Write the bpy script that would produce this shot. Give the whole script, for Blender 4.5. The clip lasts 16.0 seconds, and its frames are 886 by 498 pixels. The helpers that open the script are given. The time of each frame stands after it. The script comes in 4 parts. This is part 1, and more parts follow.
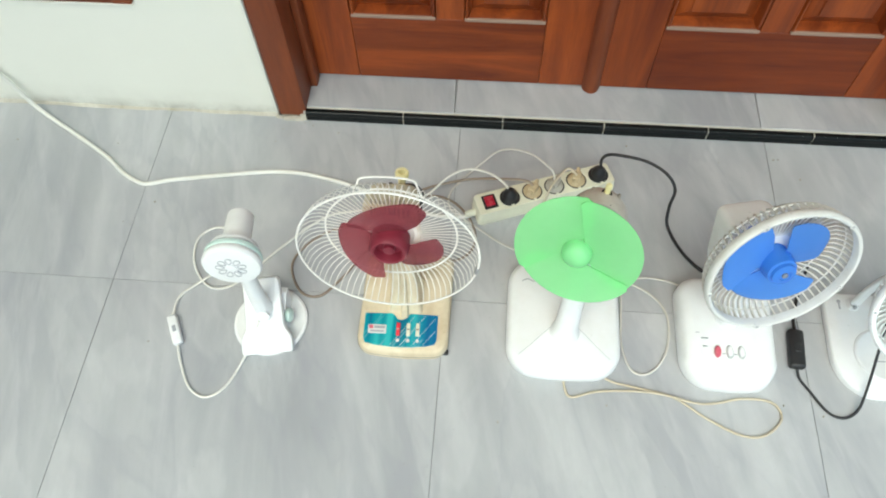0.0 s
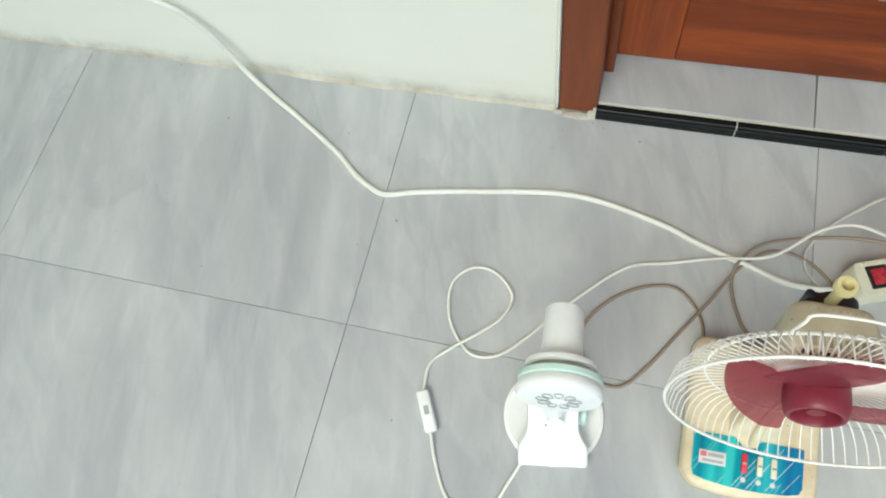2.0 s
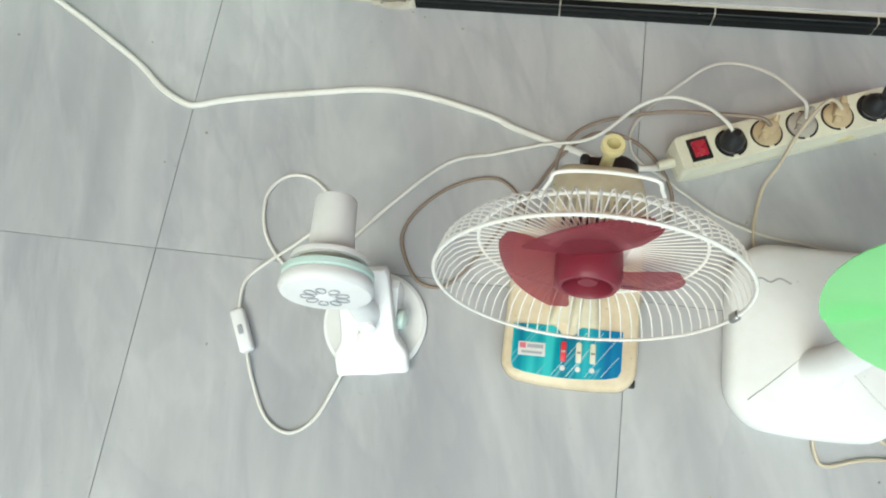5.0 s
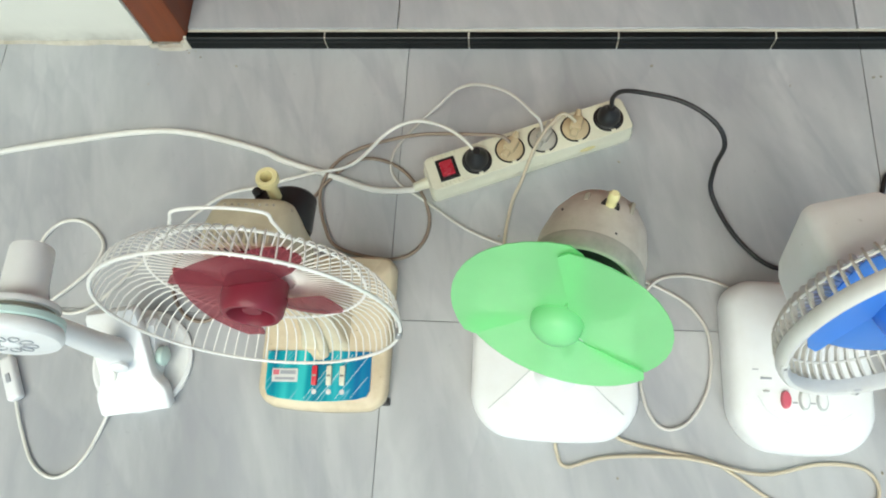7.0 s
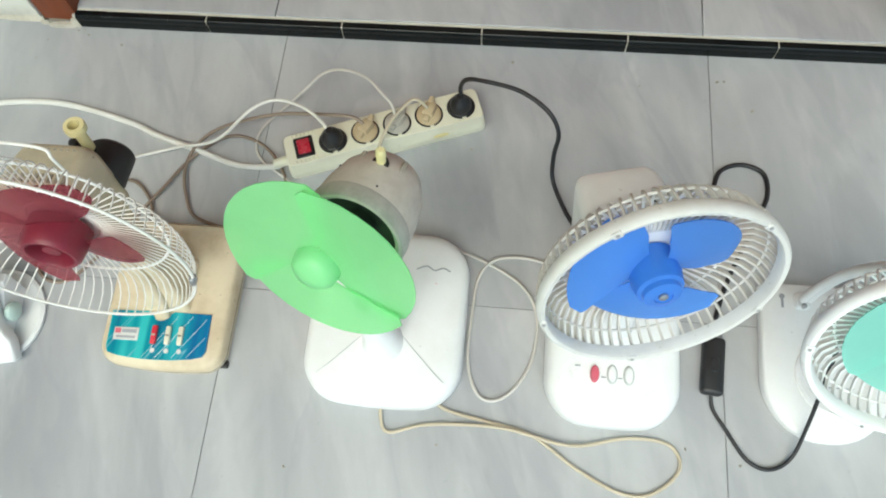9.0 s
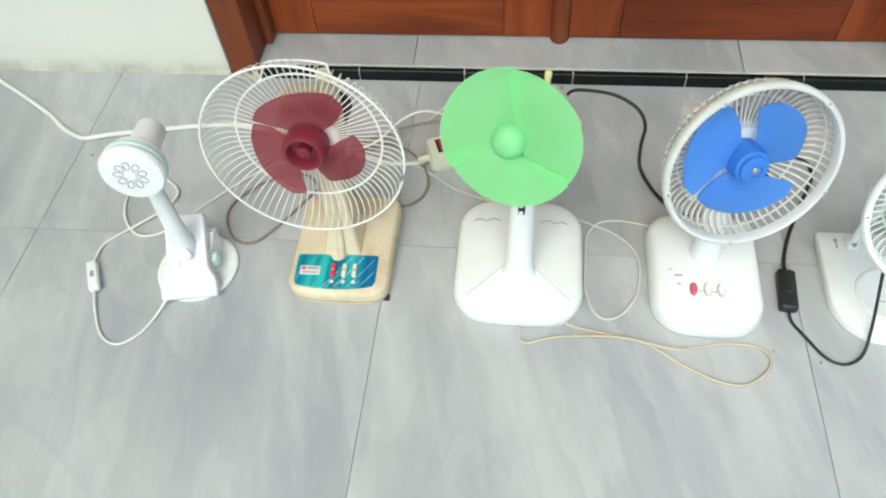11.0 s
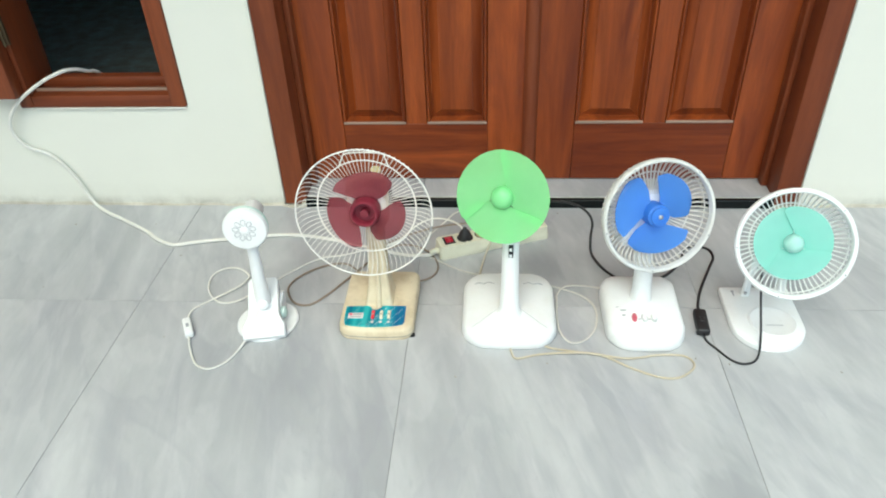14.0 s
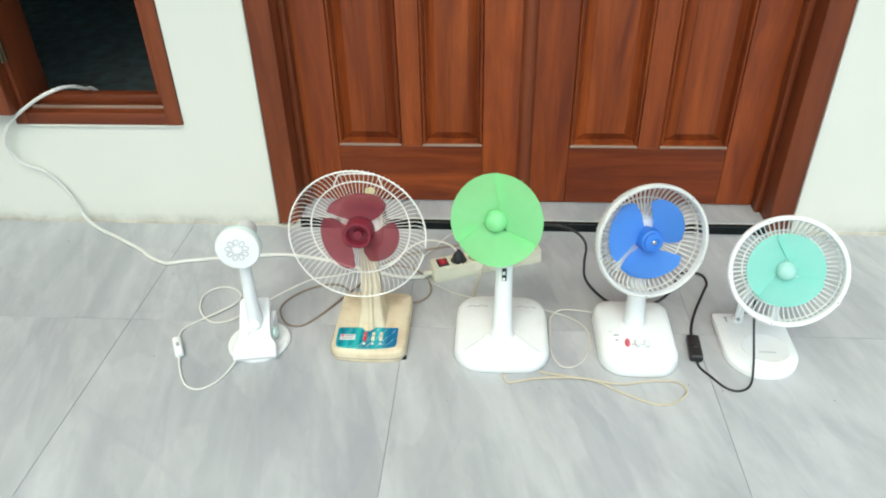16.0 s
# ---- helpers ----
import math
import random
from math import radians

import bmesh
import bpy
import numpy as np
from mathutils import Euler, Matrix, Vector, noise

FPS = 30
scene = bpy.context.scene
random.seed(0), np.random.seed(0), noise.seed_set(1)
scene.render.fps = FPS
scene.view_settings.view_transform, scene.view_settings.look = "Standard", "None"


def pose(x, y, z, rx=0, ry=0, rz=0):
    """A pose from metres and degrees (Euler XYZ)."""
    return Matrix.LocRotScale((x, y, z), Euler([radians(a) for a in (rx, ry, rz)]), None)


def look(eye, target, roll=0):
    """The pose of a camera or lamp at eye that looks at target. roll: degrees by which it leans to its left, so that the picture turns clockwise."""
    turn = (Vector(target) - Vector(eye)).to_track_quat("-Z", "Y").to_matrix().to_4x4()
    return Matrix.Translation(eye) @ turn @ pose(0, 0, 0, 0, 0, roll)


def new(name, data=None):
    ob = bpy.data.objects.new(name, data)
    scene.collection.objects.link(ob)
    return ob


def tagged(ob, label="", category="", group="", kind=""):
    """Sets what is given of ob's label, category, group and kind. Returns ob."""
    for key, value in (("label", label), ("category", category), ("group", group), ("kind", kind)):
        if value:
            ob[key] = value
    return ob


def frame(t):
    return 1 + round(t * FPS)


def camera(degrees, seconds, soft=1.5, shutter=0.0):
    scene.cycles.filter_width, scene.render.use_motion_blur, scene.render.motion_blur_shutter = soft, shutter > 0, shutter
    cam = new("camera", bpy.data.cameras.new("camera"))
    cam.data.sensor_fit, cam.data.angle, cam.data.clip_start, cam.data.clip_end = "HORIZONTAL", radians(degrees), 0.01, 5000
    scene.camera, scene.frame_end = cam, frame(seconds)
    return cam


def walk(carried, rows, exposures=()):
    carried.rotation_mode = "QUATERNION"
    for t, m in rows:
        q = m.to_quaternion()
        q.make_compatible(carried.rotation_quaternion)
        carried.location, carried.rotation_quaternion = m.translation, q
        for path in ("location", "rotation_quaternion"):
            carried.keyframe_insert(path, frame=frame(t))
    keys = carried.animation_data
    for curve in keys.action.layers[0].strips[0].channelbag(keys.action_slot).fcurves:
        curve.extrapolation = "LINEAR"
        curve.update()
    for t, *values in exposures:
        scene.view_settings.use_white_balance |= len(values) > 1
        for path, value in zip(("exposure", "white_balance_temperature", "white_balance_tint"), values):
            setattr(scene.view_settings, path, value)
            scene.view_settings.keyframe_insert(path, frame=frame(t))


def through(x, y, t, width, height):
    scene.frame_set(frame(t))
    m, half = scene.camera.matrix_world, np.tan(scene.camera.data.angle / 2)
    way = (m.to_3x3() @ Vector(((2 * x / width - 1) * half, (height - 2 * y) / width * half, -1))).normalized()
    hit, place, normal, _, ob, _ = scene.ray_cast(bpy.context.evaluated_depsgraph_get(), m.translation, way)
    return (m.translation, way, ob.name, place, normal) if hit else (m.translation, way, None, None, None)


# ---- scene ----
cam = camera(64.1, 16.0, 1.95)
PATH = [
    (0, (0.062, -0.537, 1.119), (-0.054, 0.453, -0.615), -2.4),
    (0.5, (-0.028, -0.52, 1.105), (-0.263, 0.43, -0.64), -5.8),
    (1, (-0.12, -0.445, 1.042), (-0.457, 0.437, -0.721), -10.2),
    (1.5, (-0.232, -0.327, 0.981), (-0.619, 0.48, -0.807), -13.4),
    (2, (-0.281, -0.224, 0.929), (-0.697, 0.484, -0.895), -18.3),
    (2.5, (-0.286, -0.204, 0.884), (-0.667, 0.411, -0.981), -20.6),
    (3, (-0.269, -0.173, 0.85), (-0.617, 0.337, -1.052), -23.8),
    (5.5, (-0.056, -0.221, 0.835), (-0.29, 0.391, -1.055), -15.0),
    (6, (0.014, -0.204, 0.838), (-0.202, 0.437, -1.044), -13.9),
    (6.5, (0.082, -0.198, 0.84), (-0.116, 0.449, -1.042), -13.5),
    (7, (0.146, -0.191, 0.838), (-0.039, 0.448, -1.048), -13.7),
    (7.5, (0.212, -0.181, 0.825), (0.046, 0.444, -1.068), -13.1),
    (8, (0.257, -0.181, 0.821), (0.106, 0.433, -1.076), -12.3),
    (8.5, (0.302, -0.2, 0.825), (0.155, 0.442, -1.063), -10.6),
    (9, (0.33, -0.248, 0.841), (0.171, 0.46, -1.022), -7.8),
    (9.5, (0.284, -0.318, 0.859), (0.095, 0.438, -0.983), -7.6),
    (10, (0.247, -0.372, 0.862), (0.02, 0.468, -0.939), -7.8),
    (12.5, (0.173, -1.084, 0.959), (0.049, 0.471, -0.294), -5.0),
    (13, (0.173, -1.117, 0.967), (0.045, 0.47, -0.244), -3.6),
    (13.5, (0.168, -1.143, 0.971), (0.03, 0.464, -0.212), -2.9),
    (14, (0.167, -1.151, 0.968), (0.028, 0.472, -0.192), -2.4),
    (14.5, (0.167, -1.154, 0.972), (0.028, 0.479, -0.175), -2.0),
    (15, (0.16, -1.146, 0.982), (0.026, 0.486, -0.166), -1.8),
    (15.5, (0.167, -1.149, 0.973), (0.031, 0.495, -0.158), -1.6),
    (16, (0.17, -1.147, 0.969), (0.044, 0.51, -0.143), -1.3),
]
walk(cam, [(t, look(eye, target, roll)) for t, eye, target, roll in PATH],
     [(0.0, 0.76, 6150, -5), (3.2, 0.75, 6150, -5), (5.4, 0.69, 6150, -5), (10.2, 0.73, 6150, -5), (12.3, 0.79, 6150, -5), (16.0, 0.81, 6150, -5)])

# ---- world and light ----
world = bpy.data.worlds.new("sky")
scene.world = world
world.use_nodes = True
wn = world.node_tree
sky = wn.nodes.new("ShaderNodeTexSky")
sky.sky_type = "NISHITA"
sky.sun_disc = False
sky.sun_elevation = radians(60)
sky.sun_rotation = radians(200)
sky.air_density, sky.dust_density, sky.ozone_density = 1.0, 4.0, 1.0
wn.links.new(sky.outputs[0], wn.nodes["Background"].inputs[0])
wn.nodes["Background"].inputs[1].default_value = 0.15
sun = new("sun", bpy.data.lights.new("sun", "SUN"))
sun.data.energy, sun.data.angle, sun.data.color = 0.75, radians(50), (1.0, 0.97, 0.92)
sun.matrix_world = look((0.4, -2.35, 4.2), (0, 0, 0))


# ---- materials ----
def material(name):
    m = bpy.data.materials.new(name)
    m.use_nodes = True
    nt = m.node_tree
    return m, nt, nt.nodes["Principled BSDF"]


def node(nt, kind, **inputs):
    n = nt.nodes.new(kind)
    for key, value in inputs.items():
        n.inputs[key.replace("_", " ")].default_value = value
    return n


def ramp(nt, source, stops):
    r = nt.nodes.new("ShaderNodeValToRGB")
    while len(r.color_ramp.elements) < len(stops):
        r.color_ramp.elements.new(0.5)
    for e, (p, c) in zip(r.color_ramp.elements, stops):
        e.position, e.color = p, (*c, 1) if len(c) == 3 else c
    nt.links.new(source, r.inputs[0])
    return r.outputs[0]


def mix(nt, factor, a, b, kind="MIX"):
    n = nt.nodes.new("ShaderNodeMix")
    n.data_type, n.blend_type = "RGBA", kind
    for k, v in ((0, factor), (6, a), (7, b)):
        if isinstance(v, (int, float, tuple)):
            n.inputs[k].default_value = v if not isinstance(v, tuple) else (*v, 1)
        else:
            nt.links.new(v, n.inputs[k])
    return n.outputs[2]


def bump(nt, bsdf, source, strength, distance=0.001):
    b = node(nt, "ShaderNodeBump", Strength=strength, Distance=distance)
    nt.links.new(source, b.inputs["Height"])
    nt.links.new(b.outputs[0], bsdf.inputs["Normal"])


def coords(nt, scale=(1, 1, 1), turn=(0, 0, 0), shuffle=False):
    tc = nt.nodes.new("ShaderNodeTexCoord")
    mp = nt.nodes.new("ShaderNodeMapping")
    mp.inputs["Scale"].default_value = scale
    rot = nt.nodes.new("ShaderNodeMapping")
    rot.inputs["Rotation"].default_value = [radians(a) for a in turn]
    nt.links.new(tc.outputs["Object"], rot.inputs[0])
    nt.links.new(rot.outputs[0], mp.inputs[0])
    if shuffle:
        oi = nt.nodes.new("ShaderNodeObjectInfo")
        mul = nt.nodes.new("ShaderNodeMath")
        mul.operation = "MULTIPLY"
        mul.inputs[1].default_value = 53.0
        nt.links.new(oi.outputs["Random"], mul.inputs[0])
        nt.links.new(mul.outputs[0], mp.inputs["Location"])
    return mp.outputs[0]


def noise_tex(nt, vec, scale, detail=6, rough=0.55, distort=0.0):
    n = node(nt, "ShaderNodeTexNoise", Scale=scale, Detail=detail, Roughness=rough, Distortion=distort)
    nt.links.new(vec, n.inputs["Vector"])
    return n.outputs[0]


def plastic(name, colour, dirt=None, amount=0.35, roughness=0.38, spots=0.0):
    """Moulded plastic with a little yellowing or grime in clouds, and fine relief."""
    m, nt, b = material(name)
    dirt = dirt or tuple(c * 0.8 for c in colour)
    v = coords(nt)
    cloud = ramp(nt, noise_tex(nt, v, 22, 8, 0.65), ((0.42, (0, 0, 0)), (0.78, (amount,) * 3)))
    col = mix(nt, cloud, colour, dirt)
    if spots:
        s = ramp(nt, noise_tex(nt, v, 160, 3), ((0.70, (0, 0, 0)), (0.76, (spots,) * 3)))
        col = mix(nt, s, col, tuple(c * 0.35 for c in dirt))
    nt.links.new(col, b.inputs["Base Color"])
    rr = ramp(nt, noise_tex(nt, v, 60, 4), ((0.3, (roughness - 0.06,) * 3), (0.7, (roughness + 0.12,) * 3)))
    nt.links.new(rr, b.inputs["Roughness"])
    bump(nt, b, noise_tex(nt, v, 420, 3), 0.06, 0.0004)
    return m


def clear_plastic(name, colour, through, glow=0.45):
    """Thin dyed plastic that lets part of the light through."""
    m, nt, b = material(name)
    v = coords(nt)
    col = mix(nt, noise_tex(nt, v, 30, 5), colour, tuple(c * 0.88 for c in colour))
    nt.links.new(col, b.inputs["Base Color"])
    b.inputs["Roughness"].default_value = 0.32
    t = nt.nodes.new("ShaderNodeBsdfTranslucent")
    nt.links.new(col, t.inputs[0])
    m1 = node(nt, "ShaderNodeMixShader", Fac=glow)
    nt.links.new(b.outputs[0], m1.inputs[1])
    nt.links.new(t.outputs[0], m1.inputs[2])
    tr = nt.nodes.new("ShaderNodeBsdfTransparent")
    tr.inputs[0].default_value = (*(0.5 + 0.5 * c for c in colour), 1)
    m2 = node(nt, "ShaderNodeMixShader", Fac=through)
    nt.links.new(m1.outputs[0], m2.inputs[1])
    nt.links.new(tr.outputs[0], m2.inputs[2])
    nt.links.new(m2.outputs[0], nt.nodes["Material Output"].inputs[0])
    return m


def wood(name, along, light=(0.365, 0.083, 0.016), dark=(0.140, 0.026, 0.007), roughness=0.36):
    """Varnished red-brown hardwood; along: the axis of the grain."""
    m, nt, b = material(name)
    s = [9.0, 9.0, 9.0]
    s[along] = 0.7
    v = coords(nt, s, shuffle=True)
    bands = noise_tex(nt, v, 2.0, 5, 0.6, 1.2)
    fibre = noise_tex(nt, v, 26, 4, 0.7)
    col = ramp(nt, bands, ((0.32, dark), (0.50, tuple((a + c) / 2 for a, c in zip(light, dark))), (0.68, light)))
    col = mix(nt, ramp(nt, fibre, ((0.40, (0.0,) * 3), (0.80, (0.34,) * 3))), col, tuple(c * 0.6 for c in dark))
    # broad darker flames, and boards that differ in tone
    flame = ramp(nt, noise_tex(nt, coords(nt, [0.30 * a for a in s], shuffle=True), 2.4, 3, 0.5, 1.8), ((0.42, (0, 0, 0)), (0.70, (0.55,) * 3)))
    col = mix(nt, flame, col, dark)
    tone = nt.nodes.new("ShaderNodeObjectInfo")
    col = mix(nt, 1.0, col, ramp(nt, tone.outputs["Random"], ((0.0, (0.76, 0.66, 0.58)), (0.5, (1.0, 0.98, 0.92)), (1.0, (1.12, 1.08, 1.0)))), "MULTIPLY")
    nt.links.new(col, b.inputs["Base Color"])
    rr = ramp(nt, bands, ((0.3, (roughness,) * 3), (0.8, (roughness + 0.14,) * 3)))
    nt.links.new(rr, b.inputs["Roughness"])
    b.inputs["Coat Weight"].default_value = 0.06
    b.inputs["Specular IOR Level"].default_value = 0.32
    bump(nt, b, fibre, 0.12, 0.0008)
    return m


def marble_tile(name):
    """Satin grey stone-look tile with broad soft clouds, pale slanting streaks and faint dark veins."""
    m, nt, b = material(name)
    v = coords(nt, (2.4, 0.75, 1), (0, 0, -13), True)
    cloud = noise_tex(nt, v, 1.9, 4, 0.5, 0.9)
    col = ramp(nt, cloud, ((0.28, (0.308, 0.316, 0.323)), (0.46, (0.388, 0.395, 0.400)), (0.54, (0.425, 0.432, 0.434)), (0.70, (0.508, 0.516, 0.511))))
    streak = ramp(nt, noise_tex(nt, v, 2.4, 5, 0.55, 0.9), ((0.46, (0, 0, 0)), (0.60, (0.28,) * 3), (0.66, (0.14,) * 3), (0.76, (0.22,) * 3)))
    col = mix(nt, streak, col, (0.60, 0.605, 0.60))
    for turn, scale, dark in ((-12, 1.5, 0.30), (-26, 1.1, 0.30), (-44, 1.2, 0.22)):
        vein = ramp(nt, noise_tex(nt, coords(nt, (2.7, 0.75, 1), (0, 0, turn), True), scale, 5, 0.55, 0.8),
                    ((0.440, (0, 0, 0)), (0.494, (dark,) * 3), (0.512, (0, 0, 0))))
        col = mix(nt, vein, col, (0.30, 0.30, 0.33))
    fine = ramp(nt, noise_tex(nt, coords(nt, (6.5, 0.7, 1), (0, 0, -12), True), 3.4, 6, 0.6, 0.5), ((0.50, (0,) * 3), (0.70, (0.22,) * 3)))
    col = mix(nt, fine, col, (0.60, 0.60, 0.60))
    # pale brushed patches with a firm edge on one side
    patch = ramp(nt, noise_tex(nt, coords(nt, (3.0, 0.9, 1), (0, 0, -18), True), 2.2, 5, 0.55, 0.5), ((0.50, (0, 0, 0)), (0.54, (0.20,) * 3), (0.66, (0.04,) * 3), (0.72, (0.14,) * 3)))
    col = mix(nt, patch, col, (0.60, 0.605, 0.60))
    w = coords(nt)
    smudge = ramp(nt, noise_tex(nt, coords(nt, (1.8, 0.8, 1), (0, 0, -13), True), 11, 6, 0.65, 0.4), ((0.46, (0, 0, 0)), (0.74, (0.32,) * 3)))
    col = mix(nt, smudge, col, (0.33, 0.33, 0.345))
    specks = ramp(nt, noise_tex(nt, w, 85, 3, 0.6), ((0.66, (0, 0, 0)), (0.74, (0.22,) * 3)))
    col = mix(nt, specks, col, (0.26, 0.26, 0.27))
    grime = ramp(nt, noise_tex(nt, w, 5, 3, 0.5), ((0.45, (0, 0, 0)), (0.85, (0.18,) * 3)))
    col = mix(nt, grime, col, (0.37, 0.37, 0.37))
    nt.links.new(col, b.inputs["Base Color"])
    rr = ramp(nt, noise_tex(nt, w, 6, 3), ((0.3, (0.29,) * 3), (0.7, (0.36,) * 3)))
    nt.links.new(rr, b.inputs["Roughness"])
    bump(nt, b, noise_tex(nt, w, 130, 4), 0.03, 0.0006)
    return m


def plaster(name, colour, stain=(0.36, 0.34, 0.28)):
    m, nt, b = material(name)
    v = coords(nt)
    col = mix(nt, ramp(nt, noise_tex(nt, v, 2.5, 8, 0.6), ((0.4, (0, 0, 0)), (0.8, (0.35,) * 3))), colour, tuple(c * 0.9 for c in colour))
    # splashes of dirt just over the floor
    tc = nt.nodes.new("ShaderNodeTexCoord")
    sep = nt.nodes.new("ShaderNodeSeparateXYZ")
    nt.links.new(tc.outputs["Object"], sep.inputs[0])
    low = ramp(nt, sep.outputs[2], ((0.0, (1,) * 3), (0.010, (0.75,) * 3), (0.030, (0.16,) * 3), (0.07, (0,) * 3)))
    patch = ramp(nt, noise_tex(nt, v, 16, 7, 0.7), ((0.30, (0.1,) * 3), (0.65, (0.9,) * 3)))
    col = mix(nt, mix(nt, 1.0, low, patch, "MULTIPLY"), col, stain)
    nt.links.new(col, b.inputs["Base Color"])
    b.inputs["Roughness"].default_value = 0.72
    bump(nt, b, noise_tex(nt, v, 90, 6), 0.10, 0.001)
    return m


def metal(name, colour, roughness=0.35):
    m, nt, b = material(name)
    v = coords(nt)
    nt.links.new(mix(nt, noise_tex(nt, v, 80, 5), colour, tuple(c * 0.6 for c in colour)), b.inputs["Base Color"])
    b.inputs["Metallic"].default_value, b.inputs["Roughness"].default_value = 1.0, roughness
    return m


def foil(name):
    """Shiny blue-green printed sheet, vertical highlights painted in as broad bands, and pale diagonal lines."""
    m, nt, b = material(name)
    # the sheet's upright gleams are put into the colour as paler bands
    band = noise_tex(nt, coords(nt, (1, 0.03, 1)), 38, 2)
    col = ramp(nt, band, ((0.36, (0.01, 0.16, 0.30)), (0.5, (0.02, 0.36, 0.44)), (0.62, (0.08, 0.62, 0.62))))
    tc = nt.nodes.new("ShaderNodeTexCoord")
    sep = nt.nodes.new("ShaderNodeSeparateXYZ")
    nt.links.new(tc.outputs["Object"], sep.inputs[0])
    right = ramp(nt, sep.outputs[0], ((0.0, (0,) * 3), (0.06, (0.85,) * 3)))
    col = mix(nt, right, col, (0.015, 0.18, 0.46))
    line = ramp(nt, noise_tex(nt, coords(nt, (1, 0.05, 1), (0, 0, 36)), 120, 1), ((0.60, (0,) * 3), (0.64, (0.6,) * 3), (0.68, (0,) * 3)))
    col = mix(nt, line, col, (0.35, 0.6, 0.7))
    nt.links.new(col, b.inputs["Base Color"])
    b.inputs["Metallic"].default_value, b.inputs["Roughness"].default_value = 0.45, 0.3
    return m


TILE = marble_tile("grey_marble_tile")
GROUT = plaster("grey_grout", (0.26, 0.26, 0.26), (0.20, 0.20, 0.20))
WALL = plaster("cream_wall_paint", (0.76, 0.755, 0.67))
CEMENT = plaster("pale_cement", (0.52, 0.51, 0.47))
BLACK_GLAZE = plastic("black_glazed_tile", (0.005, 0.007, 0.007), (0.03, 0.03, 0.03), 0.2, 0.09)
BLACK_GLAZE.node_tree.nodes["Principled BSDF"].inputs["Specular IOR Level"].default_value = 0.18
WOOD_V = wood("varnished_wood_upright", 2)
WOOD_H = wood("varnished_wood_level", 0)
FRAME_V = wood("stained_frame_upright", 2, (0.275, 0.072, 0.023), (0.155, 0.036, 0.013), 0.44)
FRAME_H = wood("stained_frame_level", 0, (0.275, 0.072, 0.023), (0.155, 0.036, 0.013), 0.44)
DUSTY = plaster("dusty_wood", (0.31, 0.21, 0.155), (0.2, 0.1, 0.06))
DARK_ROOM = plaster("dim_room_paint", (0.62, 0.80, 0.77))
BRASS = metal("tarnished_brass", (0.17, 0.13, 0.08), 0.5)
CREAM_GROUT = plaster("cream_grout", (0.66, 0.63, 0.54), (0.34, 0.30, 0.22))
STEEL = metal("dull_steel", (0.5, 0.5, 0.5))
WHITE = plastic("white_plastic", (0.80, 0.81, 0.80), (0.66, 0.65, 0.58), 0.35, 0.36, 0.25)
WHITE_WORN = plastic("worn_white_plastic", (0.66, 0.66, 0.63), (0.42, 0.39, 0.32), 0.4, 0.45, 0.5)
IVORY = plastic("yellowed_plastic", (0.68, 0.585, 0.41), (0.42, 0.31, 0.17), 0.75, 0.48, 0.85)
IVORY_PALE = plastic("dirty_ivory_plastic", (0.63, 0.575, 0.41), (0.34, 0.29, 0.18), 0.7, 0.5, 0.8)
CREAM = plastic("cream_plastic", (0.72, 0.70, 0.55), (0.5, 0.46, 0.33), 0.4, 0.42, 0.2)
YELLOW = plastic("pale_yellow_plastic", (0.76, 0.68, 0.36), (0.55, 0.45, 0.16), 0.5, 0.4)
MOTOR = plastic("dirty_beige_plastic", (0.61, 0.575, 0.505), (0.34, 0.285, 0.22), 0.75, 0.55, 0.4)
DUSTY_BAND = plastic("dusty_grey_band", (0.50, 0.49, 0.43), (0.20, 0.19, 0.15), 0.9, 0.7, 0.5)
DUSTY_RIB = plastic("dust_coated_white_plastic", (0.66, 0.65, 0.60), (0.42, 0.37, 0.28), 0.85, 0.6, 0.4)
# for grime, and for shade painted into gaps, vents and recesses
GRIME_AND_HOLLOW = plastic("grime_and_hollow_shade", (0.40, 0.37, 0.30), (0.12, 0.11, 0.08), 0.8, 0.6, 0.5)
BLACK = plastic("black_plastic", (0.012, 0.012, 0.013), (0.04, 0.04, 0.04), 0.3, 0.4)
DARK_GREEN = plastic("dark_winding", (0.018, 0.022, 0.018), (0.05, 0.05, 0.04), 0.4, 0.6)
RED = plastic("red_plastic", (0.62, 0.03, 0.05), (0.4, 0.02, 0.03), 0.4, 0.35)
SWITCH_RED = plastic("dull_red_plastic", (0.42, 0.028, 0.05), (0.36, 0.02, 0.03), 0.4, 0.25)
FADED_RED = plastic("faded_red_plastic", (0.60, 0.10, 0.15), (0.5, 0.25, 0.25), 0.5, 0.4)
GREY = plastic("grey_print_and_slot_shade", (0.35, 0.36, 0.38))
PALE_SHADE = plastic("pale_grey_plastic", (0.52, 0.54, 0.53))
PALE_GREEN = plastic("pale_green_plastic", (0.55, 0.69, 0.63), (0.4, 0.55, 0.5), 0.4, 0.3)
DULL_PLUG = plastic("dirty_grey_rubber", (0.44, 0.41, 0.35), (0.25, 0.22, 0.17), 0.7, 0.5, 0.4)
TAN = plastic("tan_rubber", (0.52, 0.42, 0.26), (0.3, 0.2, 0.1), 0.5, 0.5)
BROWN_CORD = plastic("brown_cord", (0.27, 0.21, 0.16), (0.2, 0.15, 0.1), 0.5, 0.5)
TAN_CORD = plastic("tan_cord", (0.54, 0.475, 0.35), (0.38, 0.31, 0.20), 0.5, 0.5)
WHITE_CORD = plastic("white_cord", (0.74, 0.73, 0.67), (0.55, 0.52, 0.42), 0.5, 0.45)
